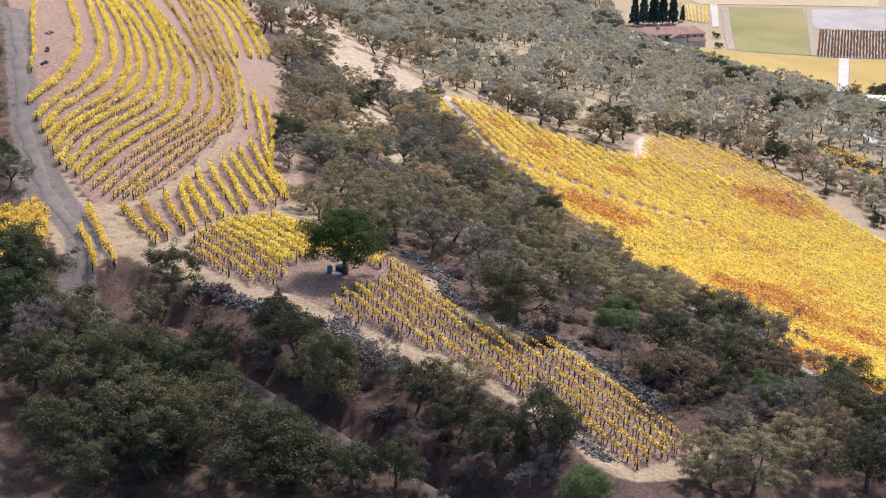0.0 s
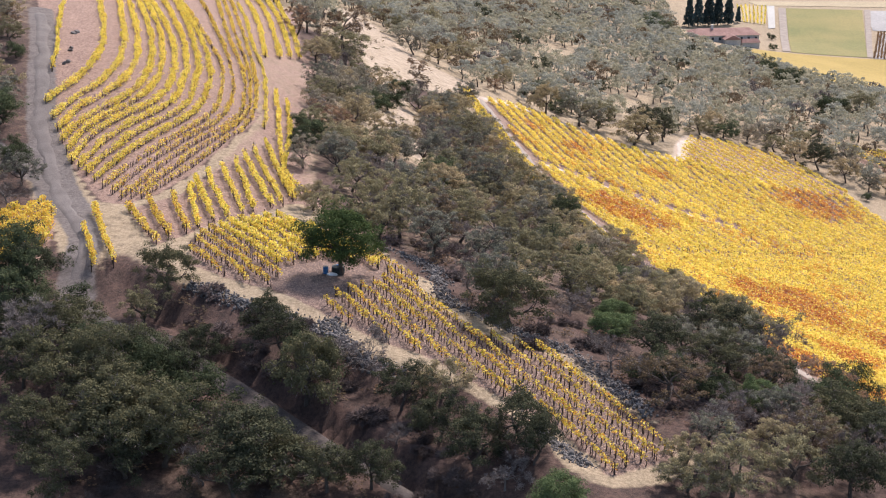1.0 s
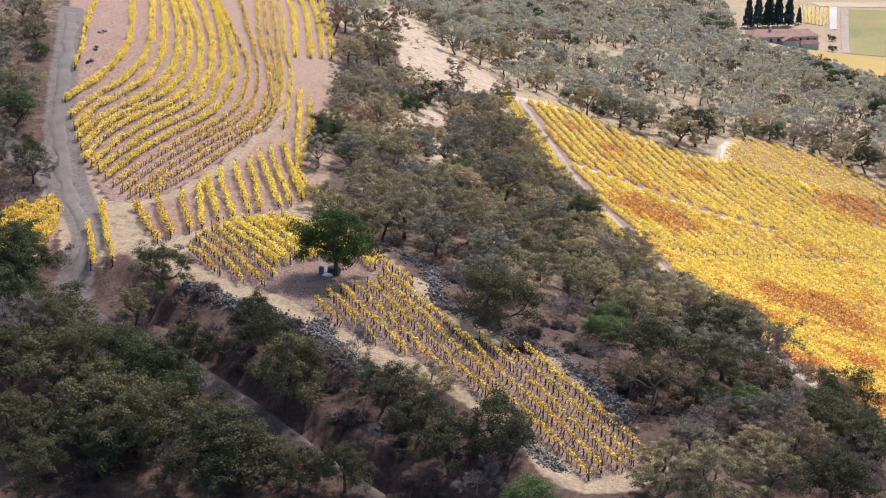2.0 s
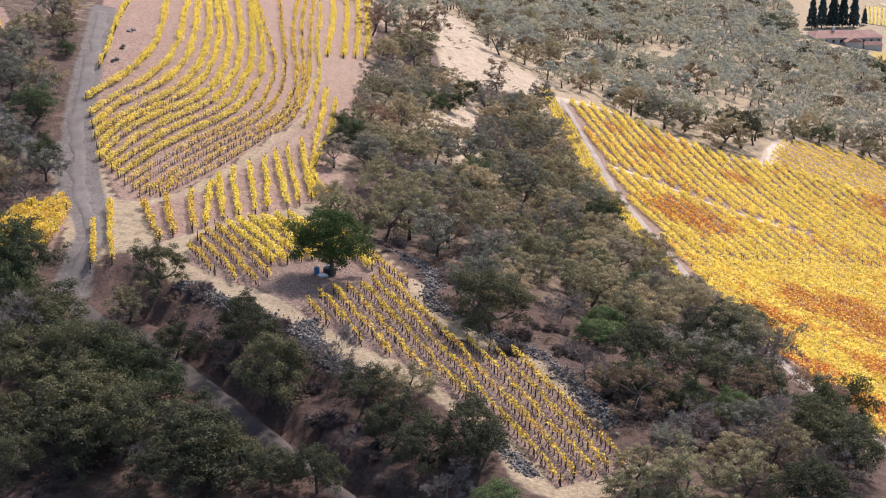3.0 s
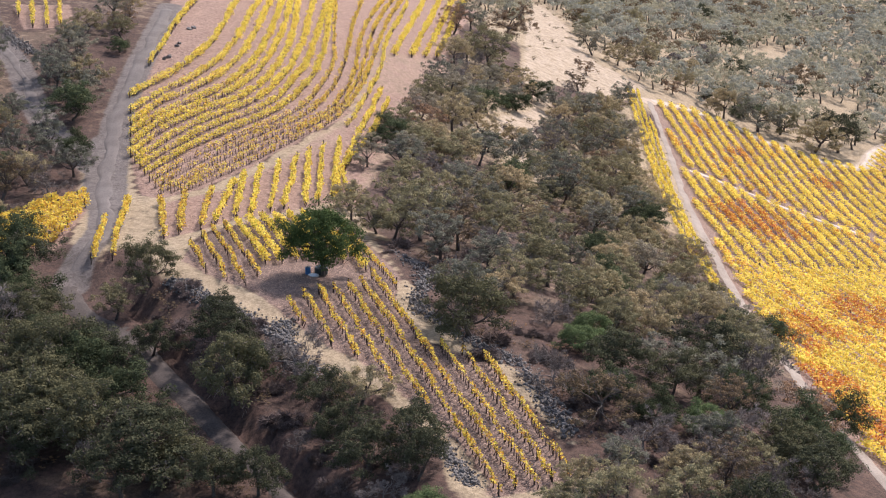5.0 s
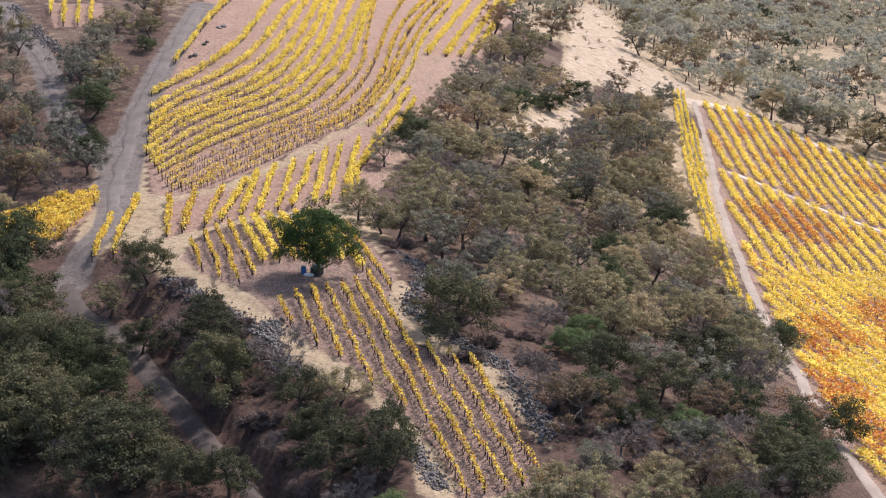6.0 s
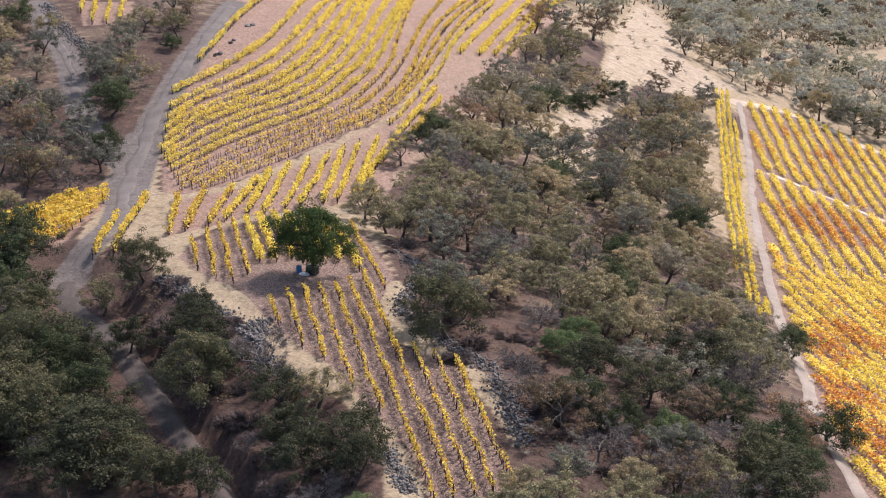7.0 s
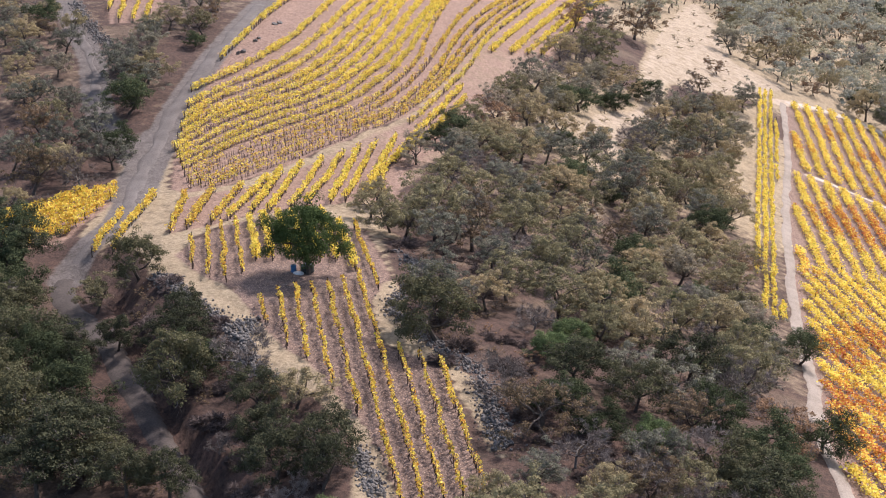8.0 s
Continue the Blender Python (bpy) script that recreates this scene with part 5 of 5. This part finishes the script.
def stone_wall(line, number, wide, label, seed):
    """A tumbled dry-stone wall: loose stones heaped along a line."""
    rng = np.random.default_rng(seed)
    p = smooth_line(line, 0.3)
    root = new("stone_wall")
    root.location = (p[0][0], p[0][1], land_at(*p[0]))
    base = np.array(root.location)
    at = rng.integers(0, len(p), number)
    spot = p[at] + rng.normal(0, wide, (number, 2))
    foot = land(spot[:, 0], spot[:, 1])
    for k in range(number):
        size = rng.uniform(0.3, 0.75)
        ob = new("stone", STONES[int(rng.integers(0, 5))])
        ob.parent = root
        ob.location = (spot[k][0] - base[0], spot[k][1] - base[1], foot[k] - base[2] + rng.uniform(0.0, 0.45) * math.exp(-((np.hypot(*(spot[k] - p[at[k]])) / (wide + 0.1)) ** 2)))
        ob.scale = (size, size, size)
        ob.rotation_euler = rng.uniform(0, 6.28, 3).tolist()
    balls = [np.array([tuple(v.co) for v in me.vertices]) for me in STONES]
    sides = [[tuple(f.vertices) for f in me.polygons] for me in STONES]
    few = number * 3
    at = rng.integers(0, len(p), few)
    spot = p[at] + rng.normal(0, wide * 1.15, (few, 2))
    foot = land(spot[:, 0], spot[:, 1])
    verts, faces = [], []
    for k in range(few):
        j = int(rng.integers(0, 5))
        turn = np.array(Euler(rng.uniform(0, 6.28, 3).tolist()).to_matrix())
        faces += [tuple(len(verts) + i for i in f) for f in sides[j]]
        verts += (balls[j] @ turn * rng.uniform(0.15, 0.42) + (spot[k][0] - base[0], spot[k][1] - base[1], foot[k] - base[2] + 0.08)).tolist()
    tagged(mesh_object("rubble", verts, faces, [ROCK], root), "small dark broken stones", kind="stuff")
    return tagged(root, label, "stone wall", "dry stone walls")


stone_wall(WALL_L, 260, 0.65, "tumbled dark dry-stone wall below a dry grass strip", 1)
stone_wall(WALL_M, 200, 0.65, "tumbled dark dry-stone wall beside the lower vineyard", 2)
stone_wall(WALL_N, 130, 0.6, "heap of dark wall stones at the vineyard corner", 3)
stone_wall(WALL_R[:5], 280, 0.8, "long tumbled stone wall between vineyard and oaks", 4)
stone_wall(WALL_R[4:], 260, 0.8, "dark tumbled stone wall along a brushy gully", 6)
stone_wall(WALL_U, 280, 0.75, "dark stone wall beside the climbing gravel track", 5)
for k, (x, y) in enumerate(ROCKS):
    rock = tagged(new("boulder", STONES[k % 5]), "dark boulder among the upper vine rows", "boulder", "boulders in the upper vineyard")
    rock.location = (x, y, land_at(x, y) + 0.15)
    rock.scale = (2.0 - 0.2 * k, 1.4, 1.2)
    rock.rotation_euler = (0.2 * k, 0.3, k)


def plain(name, colour, roughness=0.6, fine=4.0):
    return rough_material(name, tuple(c * 0.82 for c in colour), colour, fine * 0.2, fine, roughness, 0.1)


BLUE, TANK, SACK = plain("blue plastic", (0.05, 0.14, 0.3), 0.4), plain("dark tank plastic", (0.03, 0.035, 0.035), 0.45), plain("pale sacking", (0.6, 0.6, 0.62), 0.9)


def turned(profile, segments=20):
    """A bmesh turned round the upright axis from radius and height pairs."""
    bm = bmesh.new()
    rings = [[bm.verts.new((r * math.cos(2 * math.pi * k / segments), r * math.sin(2 * math.pi * k / segments), z)) for k in range(segments)] for r, z in profile]
    for a, b in zip(rings[:-1], rings[1:]):
        for k in range(segments):
            bm.faces.new((a[k], a[(k + 1) % segments], b[(k + 1) % segments], b[k]))
    bm.faces.new(rings[-1])
    bm.faces.new(rings[0][::-1])
    return bm


def under_the_oak():
    x, y = DRUM_SPOT[0]
    z = land_at(x, y) + 0.02
    drum = tagged(new("water_drum"), "blue plastic water drum standing under the live oak", "drum")
    drum.location = (x - 0.2, y, z)
    part("drum_body", turned([(0.36, 0), (0.38, 0.06), (0.36, 0.3), (0.39, 0.33), (0.36, 0.36), (0.36, 0.68), (0.39, 0.71), (0.36, 0.74), (0.37, 1.0), (0.33, 1.05)]), BLUE, drum)
    part("drum_lid", turned([(0.31, 1.05), (0.31, 1.09), (0.1, 1.1), (0.08, 1.15), (0.02, 1.15)]), TANK, drum, "dark screw lid")
    tank = tagged(new("water_tank"), "squat dark plastic water tank beside the oak trunk", "water tank")
    tank.location = (x + 1.4, y + 0.7, z)
    part("tank_body", turned([(0.85, 0), (0.9, 0.05), (0.88, 0.35), (0.91, 0.38), (0.88, 0.42), (0.88, 0.8), (0.82, 0.92), (0.4, 1.05)], 28), TANK, tank)
    part("tank_lid", turned([(0.25, 1.05), (0.25, 1.13), (0.05, 1.15)]), BLUE, tank, "blue screw lid")
    bm = bmesh.new()
    bmesh.ops.create_icosphere(bm, subdivisions=3, radius=0.5)
    for v in bm.verts:
        v.co = Vector((v.co.x * 1.5, v.co.y * 0.9, max(v.co.z, -0.25) * 0.55)) * (1 + 0.12 * noise.noise(v.co * 3))
    sack = part("sack", bm, SACK, None)
    sack.location = (x + 0.75, y - 0.5, z + 0.12)
    tagged(sack, "slumped white sack lying beside the blue drum", "sack")


under_the_oak()

# ---- the valley floor ----
def drape(name, poly, mat, label, lift=0.35):
    """A field or lane laid on the valley floor."""
    q = np.array(poly)
    n = 10
    verts = []
    for j in range(n + 1):
        for i in range(n + 1):
            u, v = i / n, j / n
            p = (q[0] * (1 - u) + q[1] * u) * (1 - v) + (q[3] * (1 - u) + q[2] * u) * v
            verts.append((p[0], p[1], land_at(p[0], p[1]) + lift))
    faces = [(j * (n + 1) + i, j * (n + 1) + i + 1, (j + 1) * (n + 1) + i + 1, (j + 1) * (n + 1) + i) for j in range(n) for i in range(n)]
    return tagged(mesh_object(name, verts, faces, [mat]), label, "field", kind="structure")


MEADOW = rough_material("green meadow", (0.085, 0.105, 0.03), (0.21, 0.165, 0.06), 0.018, 1.2)
STUBBLE = rough_material("yellow field", (0.22, 0.155, 0.035), (0.3, 0.21, 0.06), 0.04, 1.5)
TAN = rough_material("tan field", (0.26, 0.205, 0.13), (0.33, 0.27, 0.18), 0.03, 1.0)
LOT = rough_material("grey lot", (0.19, 0.175, 0.175), (0.28, 0.265, 0.26), 0.04, 1.0)
WHITE_LANE = rough_material("white gravel", (0.3, 0.285, 0.27), (0.38, 0.365, 0.35), 0.05, 2.0)
drape("field_1", V_GREEN, MEADOW, "flat green meadow plot on the valley floor", 0.2)
drape("field_2", V_LOT, LOT, "bare grey lot on the valley floor", 0.22)
drape("field_3", V_VINES, LOT, "tilled plot under dark vine rows", 0.2)
drape("field_4", V_YELLOW, STUBBLE, "yellow autumn field on the valley floor", 0.24)
drape("field_5", V_YELLOW_B, STUBBLE, "yellow autumn field beside the white lane", 0.24)
drape("field_6", V_TAN, TAN, "tan dry field on the valley floor", 0.2)
drape("field_7", V_ROWS, TAN, "tan plot with thin vine rows", 0.24)
drape("road_3", V_ROAD, WHITE_LANE, "straight white gravel lane in the valley", 0.32)
drape("road_4", V_LANE, DIRT, "pale dirt lane beside the meadow", 0.28)
drape("road_5", V_LANE_B, DIRT, "pale dirt lane between two plots", 0.28)
drape("road_6", V_STRIP, WHITE_LANE, "white paved strip behind the house", 0.32)
drape("road_7", V_PALE, WHITE_LANE, "pale gravel yard at the foot of the slope", 0.4)
for k, line in enumerate(between(V_VINES[:1] + V_VINES[3:], V_VINES[1:3], 22)):
    r = vine_row([line[0], line[6], line[-1]], "dark rows on the valley floor", "thin", 0.6, 0.3, 1.5, 10, 0.36, 6.0, False, lambda x, y, kind, rng: np.full(len(x), 5), 0.0, 900 + k)
for k, line in enumerate(between(V_ROWS[:1] + V_ROWS[3:], V_ROWS[1:3], 8)):
    r = vine_row([line[0], line[6], line[-1]], "thin rows behind the house", "sunny", 0.5, 0.3, 1.5, 6, 0.36, 6.0, False, None, 0.1, 950 + k)

STUCCO, TILE, GLASS = plain("pale stucco", (0.5, 0.47, 0.44), 0.9, 1.0), rough_material("clay roof tile", (0.19, 0.1, 0.085), (0.3, 0.18, 0.155), 0.3, 3.0), plain("dark window glass", (0.04, 0.05, 0.06), 0.15)


def roof_mesh(x0, x1, y0, y1, z0, z1, inset, ridge_along_x=True):
    """A pitched roof with eaves and a thickness."""
    bm = bmesh.new()
    yc, xc = (y0 + y1) / 2, (x0 + x1) / 2
    low = [bm.verts.new(p) for p in ((x0, y0, z0), (x1, y0, z0), (x1, y1, z0), (x0, y1, z0))]
    if ridge_along_x:
        top = [bm.verts.new((x0 + inset, yc, z1)), bm.verts.new((x1 - inset, yc, z1))]
        sides = ((low[0], low[1], top[1], top[0]), (low[2], low[3], top[0], top[1]), (low[1], low[2], top[1]), (low[3], low[0], top[0]))
    else:
        top = [bm.verts.new((xc, y0 + inset, z1)), bm.verts.new((xc, y1 - inset, z1))]
        sides = ((low[1], low[2], top[1], top[0]), (low[3], low[0], top[0], top[1]), (low[0], low[1], top[0]), (low[2], low[3], top[1]))
    for side in sides:
        bm.faces.new(side)
    bm.faces.new(low[::-1])
    return bm


def cuboid(x0, x1, y0, y1, z0, z1):
    bm = bmesh.new()
    box(bm, x0, x1, y0, y1, z0, z1)
    return bm


def villa():
    (ax, ay), (bx, by) = V_HOUSE
    wide = math.hypot(bx - ax, by - ay)
    house = tagged(new("house"), "two-storey pale stucco villa with red-brown tile roofs", "house")
    house.location = (ax, ay, min(land_at(ax, ay), land_at(bx, by)))
    house.rotation_euler = (0, 0, math.atan2(by - ay, bx - ax))
    part("wall", cuboid(0, wide, 3, 15, -2, 6.4), STUCCO, house)
    part("wall", cuboid(wide * 0.42, wide * 0.66, -2, 3, -2, 5.2), STUCCO, house)
    part("wall", cuboid(wide * 0.7, wide * 0.97, -1, 3, -2, 3.4), STUCCO, house)
    part("roof", roof_mesh(-0.8, wide + 0.8, 2.2, 15.8, 6.4, 8.9, 4.0), TILE, house)
    part("roof", roof_mesh(wide * 0.42 - 0.6, wide * 0.66 + 0.6, -2.6, 5.0, 5.2, 7.4, 0.2, False), TILE, house)
    part("roof", roof_mesh(wide * 0.7 - 0.5, wide * 0.97 + 0.5, -1.6, 3.2, 3.4, 5.0, 1.0), TILE, house)
    for k in range(9):
        x = 1.6 + k * (wide - 3.2) / 8
        for z in ((1.2, 3.9) if not 0.4 < x / wide < 0.68 else (3.9,)):
            w = part("window", cuboid(x - 0.6, x + 0.6, 2.9, 3.05, z, z + 1.5), GLASS, house)
            part("sill", cuboid(x - 0.8, x + 0.8, 2.75, 2.99, z - 0.18, z - 0.02), STUCCO, w)
    part("door", cuboid(wide * 0.51, wide * 0.57, -2.1, -1.95, 0, 2.6), GLASS, house, "dark arched entrance door")
    part("chimney", cuboid(wide * 0.3, wide * 0.33, 8, 9.4, 7.5, 10.6), STUCCO, house)
    (cx, cy), (dx, dy) = V_BARN
    long = math.hypot(dx - cx, dy - cy)
    barn = tagged(new("barn"), "low white farm building with a pale flat-pitched roof", "barn")
    barn.location = (cx, cy, land_at(cx, cy))
    part("wall", cuboid(0, long + 2, 0, 8, -2, 3.6), STUCCO, barn)
    part("roof", roof_mesh(-0.4, long + 2.4, -0.5, 8.5, 3.6, 4.8, 0.2), plain("pale metal roof", (0.6, 0.6, 0.62), 0.5), barn)
    part("door", cuboid(1.5, 4.0, -0.06, 0.1, 0, 2.8), GLASS, barn, "dark roller door")


villa()


def conifer():
    """A dark narrow conifer about one metre tall."""
    rng = np.random.default_rng(77)
    root = new("conifer")
    v, f = tube([(0, 0, -0.02), (0, 0, 0.5), (0, 0, 0.97)], [0.02, 0.012, 0.003])
    mesh_object("trunk", v, f, [BARK], root)
    z = rng.uniform(0.08, 1.0, 1500)
    r = 0.21 * (1 - z) ** 0.6 * rng.uniform(0.2, 1.0, 1500) ** 0.5 * (1 + 0.15 * np.sin(23 * z)) + 0.01
    a = rng.uniform(0, 6.283, 1500)
    v, f = cards(np.stack([r * np.cos(a), r * np.sin(a), z], 1), rng.uniform(0.025, 0.05, 1500), rng)
    leaf_object("crown", v, [CROWNS["conifer"]], root)
    return tagged(root, "tall dark conifer standing behind the villa", "tree", "conifers behind the villa")


first_conifer = conifer()
for k, (x, y) in enumerate(CYPRESS):
    tall = (16, 17, 19, 18, 17, 9)[k]
    m = Matrix.Translation((x, y, land_at(x, y))) @ Matrix.Rotation(k * 1.3, 4, "Z") @ Matrix.Diagonal((tall * 0.9, tall * 0.9, tall, 1))
    if k:
        copy_thing(first_conifer, m).matrix_basis = m
    else:
        first_conifer.matrix_basis = m
valley_rng = np.random.default_rng(3)
for (x, y), kind, width in zip(V_TREES, ("dark", "dark", "rust", "dark", "dark", "olive", "dark", "dark"), (9, 11, 7, 9, 8, 8, 5, 5)):
    plant(kind, x, y, width, "trees of the valley floor", valley_rng)
